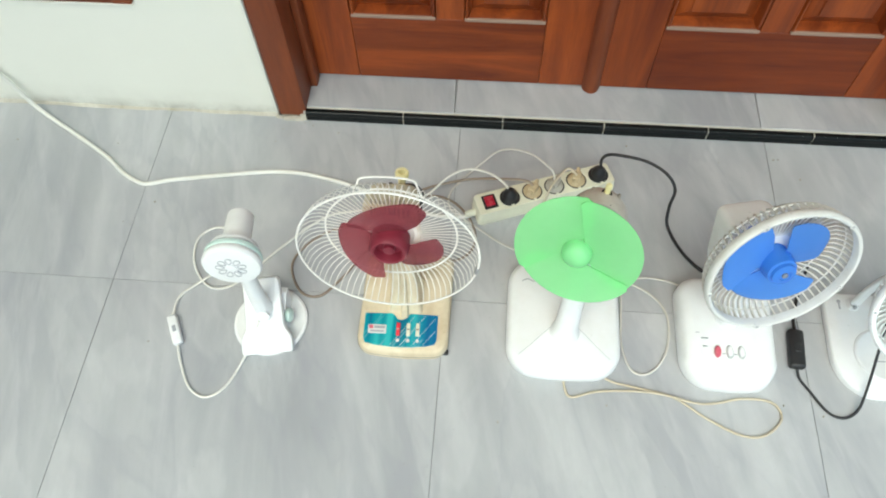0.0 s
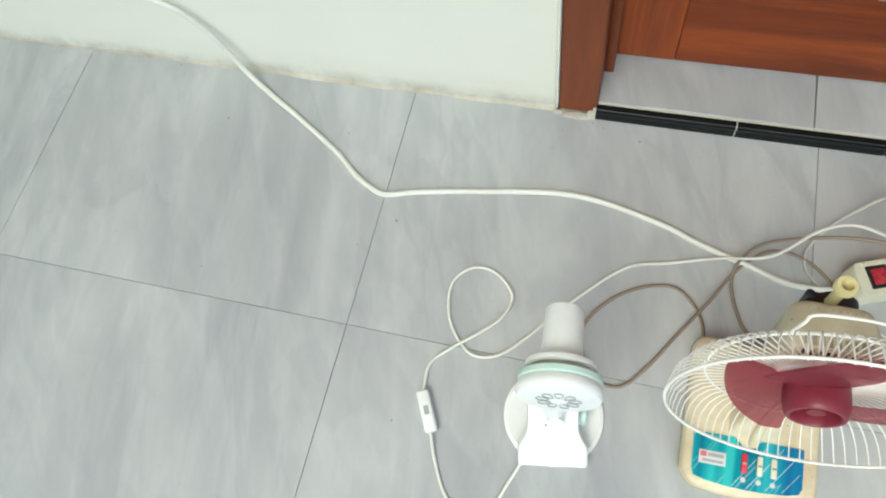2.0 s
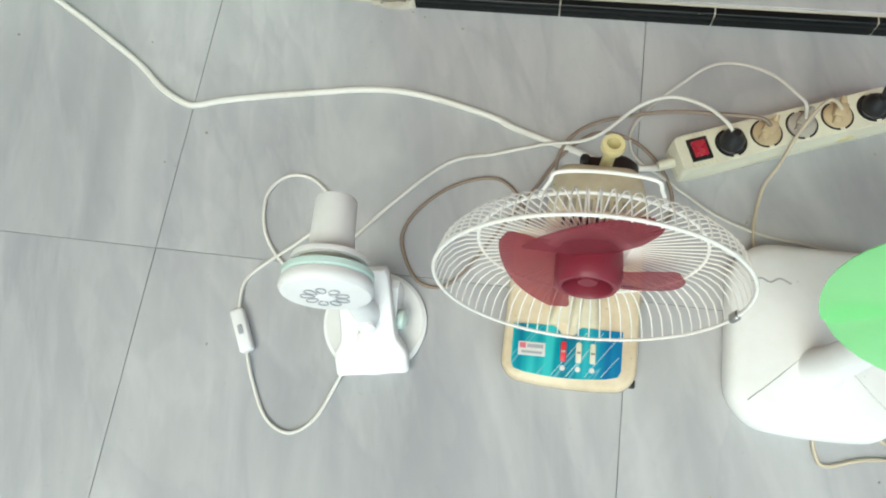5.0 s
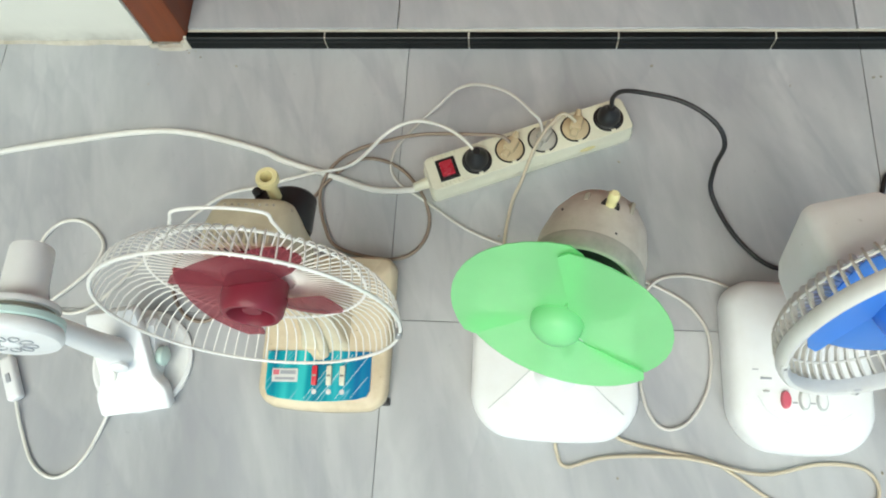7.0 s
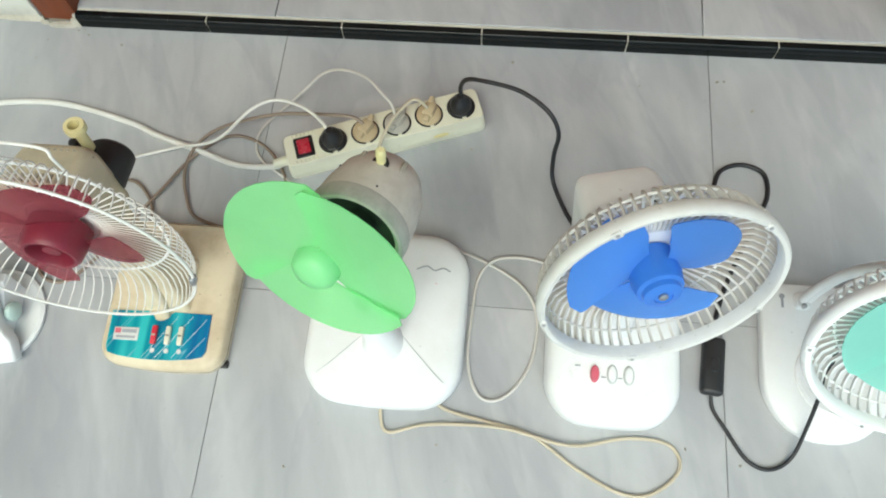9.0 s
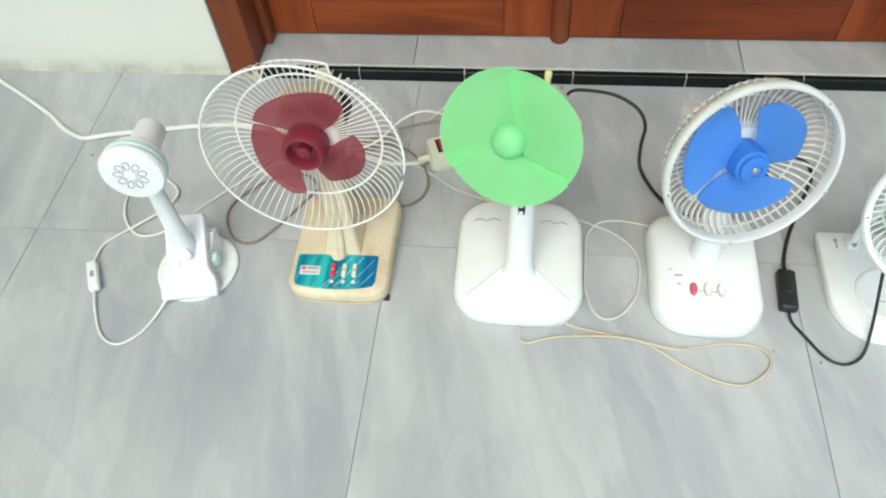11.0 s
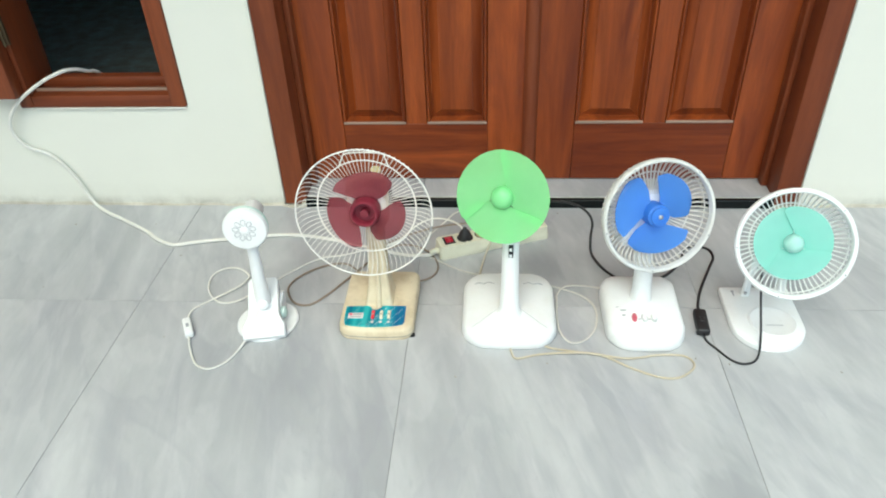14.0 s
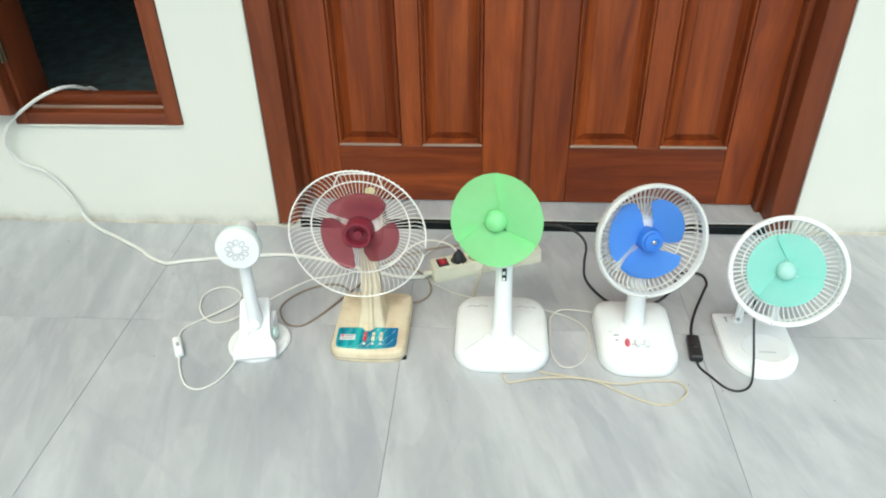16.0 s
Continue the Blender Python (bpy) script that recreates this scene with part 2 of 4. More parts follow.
GREY_CORD = plastic("grey_white_cord", (0.60, 0.58, 0.53), (0.45, 0.42, 0.35), 0.5, 0.45)
FOIL = foil("blue_foil")
WIRE = plastic("white_coated_wire", (0.80, 0.79, 0.74), (0.55, 0.48, 0.36), 0.4, 0.4)
MAROON = clear_plastic("maroon_plastic", (0.30, 0.035, 0.06), 0.08, 0.3)
MAROON_BLADE = clear_plastic("maroon_blade_plastic", (0.52, 0.12, 0.16), 0.64)
GREEN = clear_plastic("green_blade_plastic", (0.49, 0.98, 0.50), 0.46, 0.35)
GREEN_HUB = clear_plastic("green_hub_plastic", (0.38, 0.92, 0.40), 0.03, 0.3)
BLUE = clear_plastic("blue_blade_plastic", (0.15, 0.41, 0.94), 0.40, 0.3)
BLUE_HUB = clear_plastic("blue_hub_plastic", (0.08, 0.28, 0.84), 0.03, 0.3)
MINT = clear_plastic("mint_blade_plastic", (0.45, 0.87, 0.77), 0.42, 0.3)
MINT_HUB = clear_plastic("mint_hub_plastic", (0.56, 0.88, 0.80), 0.05, 0.3)

glass, gnt, gb = material("window_glass")
gb.inputs["Base Color"].default_value = (0.30, 0.38, 0.37, 1)
gb.inputs["Roughness"].default_value = 0.03
gb.inputs["Transmission Weight"].default_value = 1.0
gb.inputs["IOR"].default_value = 1.45


# ---- building blocks ----
ORIGIN = {}


def thing(name, at, label, category, group="", kind=""):
    ob = new(name)
    ob.empty_display_size = 0.05
    ob.location = at
    ORIGIN[ob.name] = Vector(at)
    return tagged(ob, label, category, group, kind)


def part(name, bm, mat, parent=None, label="", angle=38):
    """Links a bmesh in world coordinates as one mesh under a thing or a part."""
    base = ORIGIN[parent.name] if parent else Vector((0, 0, 0))
    bmesh.ops.recalc_face_normals(bm, faces=bm.faces)
    bmesh.ops.translate(bm, verts=bm.verts, vec=-base)
    me = bpy.data.meshes.new(name)
    bm.to_mesh(me)
    bm.free()
    me.shade_smooth()
    me.set_sharp_from_angle(angle=radians(angle))
    me.materials.append(mat)
    ob = new(name, me)
    ob.parent = parent
    ORIGIN[ob.name] = base.copy()
    return tagged(ob, label)


def loft(rings, closed=True, caps=(True, True), bm=None, m=None):
    """Skins rings of equal length, each a list of points."""
    bm = bm or bmesh.new()
    vs = [[bm.verts.new(m @ Vector(p) if m else Vector(p)) for p in r] for r in rings]
    n = len(vs[0])
    for a, b in zip(vs, vs[1:]):
        for i in range(n if closed else n - 1):
            bm.faces.new((a[i], a[(i + 1) % n], b[(i + 1) % n], b[i]))
    if caps[0]:
        bm.faces.new(vs[0][::-1])
    if caps[1]:
        bm.faces.new(vs[-1])
    return bm


def lathe(profile, seg=40, caps=(True, True), bm=None, m=None):
    """profile: (radius, height) pairs, turned round the local z."""
    rings = [[(r * math.cos(2 * math.pi * i / seg), r * math.sin(2 * math.pi * i / seg), z) for i in range(seg)] for r, z in profile]
    return loft(rings, True, caps, bm, m)


def spline(points, steps=6):
    """A smooth line through the points."""
    p = [Vector(q) for q in points]
    p = [2 * p[0] - p[1]] + p + [2 * p[-1] - p[-2]]
    out = []
    for a, b, c, d in zip(p, p[1:], p[2:], p[3:]):
        for k in range(steps):
            t = k / steps
            out.append(0.5 * (2 * b + (c - a) * t + (2 * a - 5 * b + 4 * c - d) * t * t + (3 * b - a - 3 * c + d) * t ** 3))
    return out + [p[-2]]


def tube(points, radius, seg=8, bm=None, m=None, ring=False):
    """A round bar along points; radius: one number, or one for each point."""
    pts = [Vector(q) for q in points]
    n = len(pts)
    rad = radius if isinstance(radius, (list, tuple)) else [radius] * n
    rings, side = [], None
    for i, p in enumerate(pts):
        a, b = (pts[i - 1], pts[(i + 1) % n]) if ring else (pts[max(i - 1, 0)], pts[min(i + 1, n - 1)])
        d = (b - a).normalized()
        if side is None:
            side = d.orthogonal().normalized()
        side = (side - d * side.dot(d)).normalized()
        up = d.cross(side)
        rings.append([p + rad[i] * (math.cos(2 * math.pi * k / seg) * side + math.sin(2 * math.pi * k / seg) * up) for k in range(seg)])
    if ring:
        rings.append(rings[0])
    bm = loft(rings, True, (not ring, not ring), bm, m)
    if ring:
        bmesh.ops.remove_doubles(bm, verts=bm.verts, dist=1e-6)
    return bm


def hoop(r, z, wire, n=72, seg=8, bm=None, m=None):
    return tube([(r * math.cos(2 * math.pi * i / n), r * math.sin(2 * math.pi * i / n), z) for i in range(n)], wire, seg, bm, m, True)


def block(x0, x1, y0, y1, z0, z1, bevel=0.0, segments=2, bm=None, m=None):
    made = bmesh.new()
    bmesh.ops.create_cube(made, size=1)
    for v in made.verts:
        v.co = Vector((x0 + (v.co.x + 0.5) * (x1 - x0), y0 + (v.co.y + 0.5) * (y1 - y0), z0 + (v.co.z + 0.5) * (z1 - z0)))
    if bevel:
        bmesh.ops.bevel(made, geom=made.edges[:], offset=bevel, segments=segments, profile=0.5, affect="EDGES")
    if m:
        bmesh.ops.transform(made, matrix=m, verts=made.verts)
    if bm is None:
        return made
    tmp = bpy.data.meshes.new("tmp")
    made.to_mesh(tmp)
    made.free()
    bm.from_mesh(tmp)
    bpy.data.meshes.remove(tmp)
    return bm


def rounded(x0, x1, y0, y1, r_back, r_front, n=8, bulge=0.0):
    """Outline of a rectangle with round corners, its front edge (low y) bulged outwards."""
    pts = []
    for cx, cy, r, a0 in ((x1 - r_back, y1 - r_back, r_back, 0), (x0 + r_back, y1 - r_back, r_back, 90),
                          (x0 + r_front, y0 + r_front, r_front, 180), (x1 - r_front, y0 + r_front, r_front, 270)):
        for k in range(n + 1):
            a = radians(a0 + 90 * k / n)
            pts.append((cx + r * math.cos(a), cy + r * math.sin(a)))
        if a0 == 180:
            for k in range(1, 8):
                pts.append((x0 + r_front + (x1 - x0 - 2 * r_front) * k / 8, y0))
    mid, half = (x0 + x1) / 2, (x1 - x0) / 2
    return [(x, y - bulge * (1 - ((x - mid) / half) ** 2) * max(0, 1 - (y - y0) / (0.4 * (y1 - y0)))) for x, y in pts]


def stack(outline, layers, bm=None, m=None):
    """layers: (inset, z) pairs, or (inset, z, slope) where z rises by slope per metre towards the back."""
    cx = sum(p[0] for p in outline) / len(outline)
    cy = sum(p[1] for p in outline) / len(outline)
    rings = []
    for layer in layers:
        inset, z, slope = (*layer, 0.0)[:3]
        ring = []
        for x, y in outline:
            d = math.hypot(x - cx, y - cy)
            k = max(0.0, 1 - inset / d)
            ring.append((cx + (x - cx) * k, cy + (y - cy) * k, z + slope * (cy + (y - cy) * k - cy)))
        rings.append(ring)
    return loft(rings, True, (True, True), bm, m)


def facing(c, elevation, yaw):
    """Local z looks out of the fan's front, x to its side, y up."""
    e, w = radians(elevation), radians(yaw)
    n = Vector((math.sin(w) * math.cos(e), -math.cos(w) * math.cos(e), math.sin(e)))
    u = Vector((math.cos(w), math.sin(w), 0))
    v = n.cross(u)
    return Matrix(((u.x, v.x, n.x, c[0]), (u.y, v.y, n.y, c[1]), (u.z, v.z, n.z, c[2]), (0, 0, 0, 1)))


def blade(r0, r1, width, pitch, turn, m, thick=0.0012, sweep=0.25, z=0.0, tip=0.185):
    """One fan blade: a twisted leaf that is broad and round at its tip."""
    nr, na = 12, 12
    top, low = [], []
    for i in range(nr + 1):
        s = i / nr
        r = r0 + (r1 - r0) * s
        w = radians(width) * (0.80 + 0.20 * min(1.0, s * 2.5)) * math.sqrt(max(0.0, 1 - max(0, (s - 0.84) / tip) ** 2.2)) ** 0.55
        row_t, row_l = [], []
        for k in range(na + 1):
            q = k / na - 0.5
            a = radians(turn) + sweep * s + q * w
            h = z + pitch * q * r / r1 + 0.10 * pitch * math.cos(math.pi * q)
            row_t.append((r * math.cos(a), r * math.sin(a), h))
            row_l.append((r * math.cos(a), r * math.sin(a), h - thick))
        top.append(row_t)
        low.append(row_l)
    bm = loft([t + l[::-1] for t, l in zip(top, low)], True, (False, False), None, m)
    for t, l in ((top[0], low[0]), (top[-1], low[-1])):
        loft([t, l], False, (False, False), bm, m)
    bmesh.ops.remove_doubles(bm, verts=bm.verts, dist=1e-6)
    return bm


def cable(name, points, radius, mat, parent, label="", steps=6, seg=8):
    return part(name, tube(spline(points, steps), radius, seg), mat, parent, label, 80)


def round_axis(name, bm, count, m, mat, parent):
    """Repeats one piece round the axis of m, each an object on one shared mesh."""
    first = part(name, bm, mat, parent, angle=60)
    home = Matrix.Translation(ORIGIN[parent.name])
    for i in range(1, count):
        ob = new(name, first.data)
        ob.parent = parent
        ob.matrix_local = home.inverted() @ m @ pose(0, 0, 0, 0, 0, 360 * i / count) @ m.inverted() @ home


def rib_guard(name, profile, count, wire, m, mat, parent, seg=5):
    """Wires of a fan guard: one meridian line, repeated round the axis."""
    round_axis(name, tube([(r, 0, z) for r, z in profile], wire, seg, None, m), count, m, mat, parent)


def fin_guard(name, profile, count, wide, deep, m, mat, parent):
    """Moulded flat ribs of a fan guard, standing on edge along a meridian line."""
    p = [Vector(q) for q in profile]
    rings = []
    for i, c in enumerate(p):
        d = (p[min(i + 1, len(p) - 1)] - p[max(i - 1, 0)]).normalized()
        n = Vector((-d.y, d.x)) * deep / 2
        w = wide / 2
        rings.append([(c.x + n.x, -w * 0.7, c.y + n.y), (c.x + n.x, w * 0.7, c.y + n.y), (c.x - n.x, w, c.y - n.y), (c.x - n.x, -w, c.y - n.y)])
    round_axis(name, loft(rings, m=m), count, m, mat, parent)


# ---- the porch: wall, door, window ----
WY = 0.398          # front face of the wall
X0, X1 = -0.371, 0.918      # outer edges of the door frame
J0, J1 = -0.314, 0.862      # inner edges
DY = 0.488          # face of the door

wall = thing("wall_north", (0, WY, 0), "cream-painted plaster house wall with grey dirt along its foot", "wall", kind="structure")
bm = block(-3.0, -0.987, WY, 0.53, 0, 2.9)
block(-0.987, -0.568, WY, 0.53, 0, 0.278, bm=bm)
block(-0.987, -0.568, WY, 0.53, 1.42, 2.9, bm=bm)
block(-0.568, X0 - 0.006, WY, 0.53, 0, 2.9, bm=bm)
block(X1 + 0.006, 3.0, WY, 0.53, 0, 2.9, bm=bm)
block(X0 - 0.006, X1 + 0.006, WY, 0.53, 2.12, 2.9, bm=bm)
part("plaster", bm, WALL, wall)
for x in (X0 - 0.0055, X1 + 0.0005):
    part("plaster_bead", block(x, x + 0.005, WY - 0.0085, WY + 0.06, 0.012, 2.118, 0.0012, 1), WALL, wall)
part("plaster_bead", block(-0.985, -0.5695, WY - 0.0080, WY + 0.05, 0.2755, 0.2790, 0.0010, 1), WALL, wall)

frame_ob = thing("door_frame", (X0, WY, 0), "red-brown stained wooden door frame with worn feet", "door frame", kind="structure")
for x0, x1, x2 in ((X0, J0, J0 + 0.014), (J1, X1, J1 - 0.014)):
    part("jamb", block(x0, x1, WY - 0.006, 0.525, 0.007, 2.115, 0.003), FRAME_V, frame_ob)
    part("rotten_foot", stack([(x0 + 0.002, WY - 0.003), (x0 + 0.016, WY - 0.005), (x0 + 0.030, WY - 0.002), (x1 - 0.012, WY - 0.0045), (x1 - 0.002, WY - 0.003), (x1 - 0.002, 0.52), (x0 + 0.002, 0.52)][::-1], ((0.0, 0.0), (0.0012, 0.004), (0.0005, 0.0085))), GRIME_AND_HOLLOW, frame_ob, "dark rotten foot of the jamb")
    part("door_stop", block(min(x1 if x1 == J0 else x2, x2 if x1 == J0 else x0), max(x1 if x1 == J0 else x2, x2 if x1 == J0 else x0), 0.455, 0.4865, 0.0255, 2.055, 0.002), FRAME_V, frame_ob)
part("head", block(J0, J1, WY - 0.004, 0.525, 2.056, 2.113, 0.003), FRAME_H, frame_ob)


def door_leaf(name, x0, x1, panels, label):
    """A panelled leaf: stiles, rails, a muntin, and raised fields behind mouldings."""
    d = thing(name, (x0, DY, 0.033), label, "door", kind="structure")
    back = DY + 0.034
    part("stile", block(x0, panels[0][0], DY, back, 0.028, 2.05, 0.0015, 1), WOOD_V, d)
    part("stile", block(panels[1][1], x1, DY, back, 0.028, 2.05, 0.0015, 1), WOOD_V, d)
    a, b = panels[0][0], panels[1][1]
    for z0, z1 in ((0.028, 0.186), (0.98, 1.10), (1.93, 2.05)):
        part("rail", block(a, b, DY + 0.0004, back, z0, z1, 0.0012, 1), WOOD_H, d)
    for z0, z1 in ((0.186, 0.98), (1.10, 1.93)):
        part("muntin", block(panels[0][1], panels[1][0], DY + 0.0002, back, z0, z1, 0.0012, 1), WOOD_V, d)
        for p0, p1 in panels:
            field = bmesh.new()
            rings = []
            for inset, y in ((0.0, DY + 0.004), (0.003, DY - 0.003), (0.007, DY - 0.001), (0.010, DY + 0.006), (0.012, DY + 0.021), (0.015, DY + 0.021), (0.036, DY + 0.008), (0.037, DY + 0.0055), (0.039, DY + 0.005)):
                rings.append([(p0 + inset, y, z0 + inset), (p1 - inset, y, z0 + inset), (p1 - inset, y, z1 - inset), (p0 + inset, y, z1 - inset)])
            loft(rings, True, (False, True), field)
            pan = part("panel", field, WOOD_V, d, angle=20)
            if z0 < 0.5:
                part("dusty_moulding", block(p0 + 0.001, p1 - 0.001, DY - 0.0045, DY + 0.010, z0 + 0.0005, z0 + 0.0075, 0.002), DUSTY, pan, "moulding under a pale layer of dust")
    return d


left_leaf = door_leaf("door_1", J0 + 0.003, 0.2575, ((-0.215, -0.053), (0.0, 0.152)), "varnished red-brown panelled door leaf, closed")
right_leaf = door_leaf("door_2", 0.2595, J1 - 0.003, ((0.369, 0.538), (0.591, 0.757)), "varnished orange-brown panelled door leaf, closed")
half_round = [(0.240 + 0.036 * k / 10, DY - 0.001 - 0.017 * math.sin(math.pi * k / 10) ** 0.6) for k in range(11)]
part("cover_strip", loft([[(x, y, z) for x, y in half_round] for z in (0.0252, 2.05)]), FRAME_V, left_leaf, "rounded cover strip where the leaves meet")

# ragged mortar between the wall and the tiles
rng = random.Random(23)
for xa, xb in ((-2.34, X0 - 0.004), (X1 + 0.004, 2.4)):
    n = int((xb - xa) / 0.012)
    rings, deep, high = [], 0.004, 0.004
    for i in range(n + 1):
        deep = min(0.0065, max(0.0015, deep + rng.uniform(-0.0014, 0.0014)))
        high = min(0.0080, max(0.0020, high + rng.uniform(-0.0018, 0.0018)))
        x = xa + (xb - xa) * i / n
        rings.append([(x, WY + 0.002, 0.0001), (x, WY - deep, 0.0001), (x, WY - deep * 0.8, high * 0.35), (x, WY - 0.001, high), (x, WY + 0.002, high)])
    part("mortar_fillet", loft(rings), CREAM_GROUT, wall, "ragged dirty mortar along the foot of the wall")

# the step before the door
step = thing("door_step", (0.27, 0.45, 0), "low grey marble door step edged with black glazed tiles", "step", kind="structure")
part("bed", block(J0 - 0.002, J1 + 0.002, 0.3985, 0.524, 0.0, 0.0178), CEMENT, step)
edge = (-0.316, -0.116, 0.084, 0.284, 0.486, 0.688, J1)
nose = [(0.3975, 0.0), (0.3865, 0.0), (0.3862, 0.012), (0.3868, 0.0135), (0.3864, 0.0150)] + [(0.3915 - 0.0051 * math.cos(radians(a)), 0.0178 + 0.0055 * math.sin(radians(a))) for a in range(0, 91, 15)] + [(0.3975, 0.0235)]
for a, b in zip(edge, edge[1:]):
    part("black_edge_tile", loft([[(x, y, z) for y, z in nose] for x in (a + 0.0010, b - 0.0010)]), BLACK_GLAZE, step, "black glazed edging tile")
part("joint_filler", block(J0 - 0.0055, J1, 0.3885, 0.4025, 0.0005, 0.0222), CREAM_GROUT, step)
for a, b in ((J0, -0.0155), (-0.0135, 0.5865), (0.5885, J1)):
    part("step_tile", block(a, b, 0.4025, 0.523, 0.0180, 0.0250, 0.0008, 1), TILE, step)

rng = random.Random(11)
for cx, cy, rx, ry, h in ((-0.339, 0.3865, 0.024, 0.0055, 0.006), (-0.322, 0.3900, 0.008, 0.006, 0.013), (-0.371, 0.3905, 0.010, 0.004, 0.005), (0.880, 0.3880, 0.018, 0.005, 0.006)):
    dab = [(cx + rx * rng.uniform(0.75, 1.15) * math.cos(a * 0.4488), cy + ry * rng.uniform(0.75, 1.15) * math.sin(a * 0.4488)) for a in range(14)]
    part("mortar_dab", stack(dab, ((0.0, 0.0), (0.0006, h * 0.5), (0.0025, h))), CREAM_GROUT, step, "crumbling cream mortar beside the step")

# the window with its sash folded back on the wall
win = thing("window_1", (-0.778, WY, 0.28), "brown wooden casement window, open, its sash folded back", "window", kind="structure")
WX0, WX1, WZ0, WZ1 = -0.985, -0.570, 0.280, 1.418
part("window_frame", block(WX0, WX0 + 0.034, WY - 0.007, 0.51, WZ0, WZ1, 0.002), FRAME_V, win)
part("window_frame", block(WX1 - 0.036, WX1, WY - 0.007, 0.51, WZ0, WZ1, 0.002), FRAME_V, win)
part("window_sill", block(WX0 + 0.034, WX1 - 0.036, WY - 0.006, 0.51, WZ0, WZ0 + 0.030, 0.002), FRAME_H, win)
part("sill_bead", block(WX0 + 0.034, WX1 - 0.036, WY + 0.022, WY + 0.030, WZ0 + 0.0295, WZ0 + 0.037, 0.002), DUSTY, win, "dusty bead on the sill")
part("bottom_rail", block(WX0 + 0.034, WX1 - 0.036, 0.455, 0.485, WZ0 + 0.0295, WZ0 + 0.052, 0.002), FRAME_H, win)
part("inner_stile", block(WX1 - 0.074, WX1 - 0.036, 0.455, 0.485, WZ0 + 0.0525, WZ1 - 0.036, 0.002), FRAME_V, win)
part("window_head", block(WX0 + 0.034, WX1 - 0.036, WY - 0.006, 0.51, WZ1 - 0.036, WZ1, 0.002), FRAME_H, win)
sash = part("sash", block(-1.040, -0.960, 0.352, 0.388, 0.318, 1.40, 0.003), FRAME_V, win, "sash folded back against the wall")
part("sash_rail", block(-1.42, -1.040, 0.351, 0.385, 0.318, 0.384, 0.003), WOOD_H, sash)
part("sash_rail", block(-1.42, -1.040, 0.351, 0.385, 1.33, 1.40, 0.003), WOOD_H, sash)
part("sash_stile", block(-1.48, -1.42, 0.350, 0.386, 0.318, 1.40, 0.003), FRAME_V, sash)
sp = part("sash_pane", block(-1.42, -1.040, 0.366, 0.370, 0.384, 1.33), glass, sash)
sp.visible_shadow = False
for z in (0.438, 1.2):
    part("hinge", block(-0.9595, -0.945, 0.3835, 0.3915, z, z + 0.076, 0.001, 1), BRASS, win, "tarnished brass hinge")
    part("hinge_pin", lathe([(0.004, z - 0.002), (0.004, z + 0.078)], 12, m=pose(-0.9555, 0.382, 0)), BRASS, win)

# the dim room behind the window, and an unseen slab added overhead to shade the back
room = thing("room_inside", (0, 1.5, 0), "dim unlit room behind the window", "room", kind="structure")
for box in ((-3.0, 3.0, 3.0, 3.1, -0.05, 2.9), (-3.1, -3.0, 0.53, 3.1, -0.05, 2.9), (3.0, 3.1, 0.53, 3.1, -0.05, 2.9)):
    part("room_wall", block(*box), DARK_ROOM, room)
part("room_floor", block(-3.0, 3.0, 0.53, 3.0, -0.05, 0.0), DARK_ROOM, room)
# unseen side wall, added only to take light off the left of the floor
west = thing("unseen_wall_west", (-2.35, -1.6, 0), "unseen plain cream side wall, added to shade the porch floor on the left", "wall", kind="structure")
part("plaster", block(-2.47, -2.35, -3.55, WY - 0.002, 0.001, 2.9), WALL, west)
# slab out of view; its front edge sets how far sky light reaches in
ceiling = tagged(part("ceiling", block(-3.1, 3.1, -0.9, 3.1, 2.9, 3.0), WALL), "unseen plain white slab, added over porch and room to shade them", "ceiling", kind="structure")


# ---- helpers for fans ----
def plug(at, turn, mat, parent, tall=0.012, ridge=True, label="", style="round"):
    """A round mains plug sunk in its socket, with a grip."""
    m = pose(*at, 0, 0, turn)
    bm = lathe([(0.0155, -0.010), (0.0168, -0.001), (0.0163, 0.0025), (0.0125, 0.0045)], 28, m=m)
    if style == "tall":
        lathe([(0.0150, 0.000), (0.0142, tall * 0.45), (0.0105, tall * 0.8), (0.0060, tall), (0.0045, tall + 0.005)], 24, bm=bm, m=m)
    else:
        block(-0.0148, 0.0148, -0.0048, 0.0048, 0.000, tall * 0.75, 0.0030, 2, bm, m)
        block(-0.0060, 0.0130, -0.0075, 0.0075, 0.000, tall, 0.0035, 2, bm, m)
        tube([(0.009, 0, tall * 0.5), (0.015, 0.001, tall * 0.8), (0.020, 0.002, tall * 0.9)], [0.005, 0.0042, 0.0030], 10, bm, m)
    return part("plug", bm, mat, parent, label)


def oval_button(at, rx, ry, h, mat, parent, m=None, name="button", label=""):
    rings = []
    for k, z in ((1.0, 0.0), (1.0, h * 0.6), (0.85, h * 0.92), (0.5, h)):
        rings.append([(rx * k * math.cos(2 * math.pi * i / 24), ry * k * math.sin(2 * math.pi * i / 24), z) for i in range(24)])
    return part(name, loft(rings, True, (True, True), None, (m or Matrix.Identity(4)) @ pose(*at)), mat, parent, label)


STRIP_TURN = math.degrees(math.atan2(0.094, 0.251))
TOP = 0.0365
SOCKETS = [(0.1035, 0.1985), (0.1440, 0.2145), (0.1845, 0.2295), (0.2250, 0.2450), (0.2660, 0.2600)]

# ---- small white clip fan ----
clip_fan = thing("clip_fan", (-0.296, -0.068, 0), "small white plastic clip-on fan standing on a round foot", "fan")
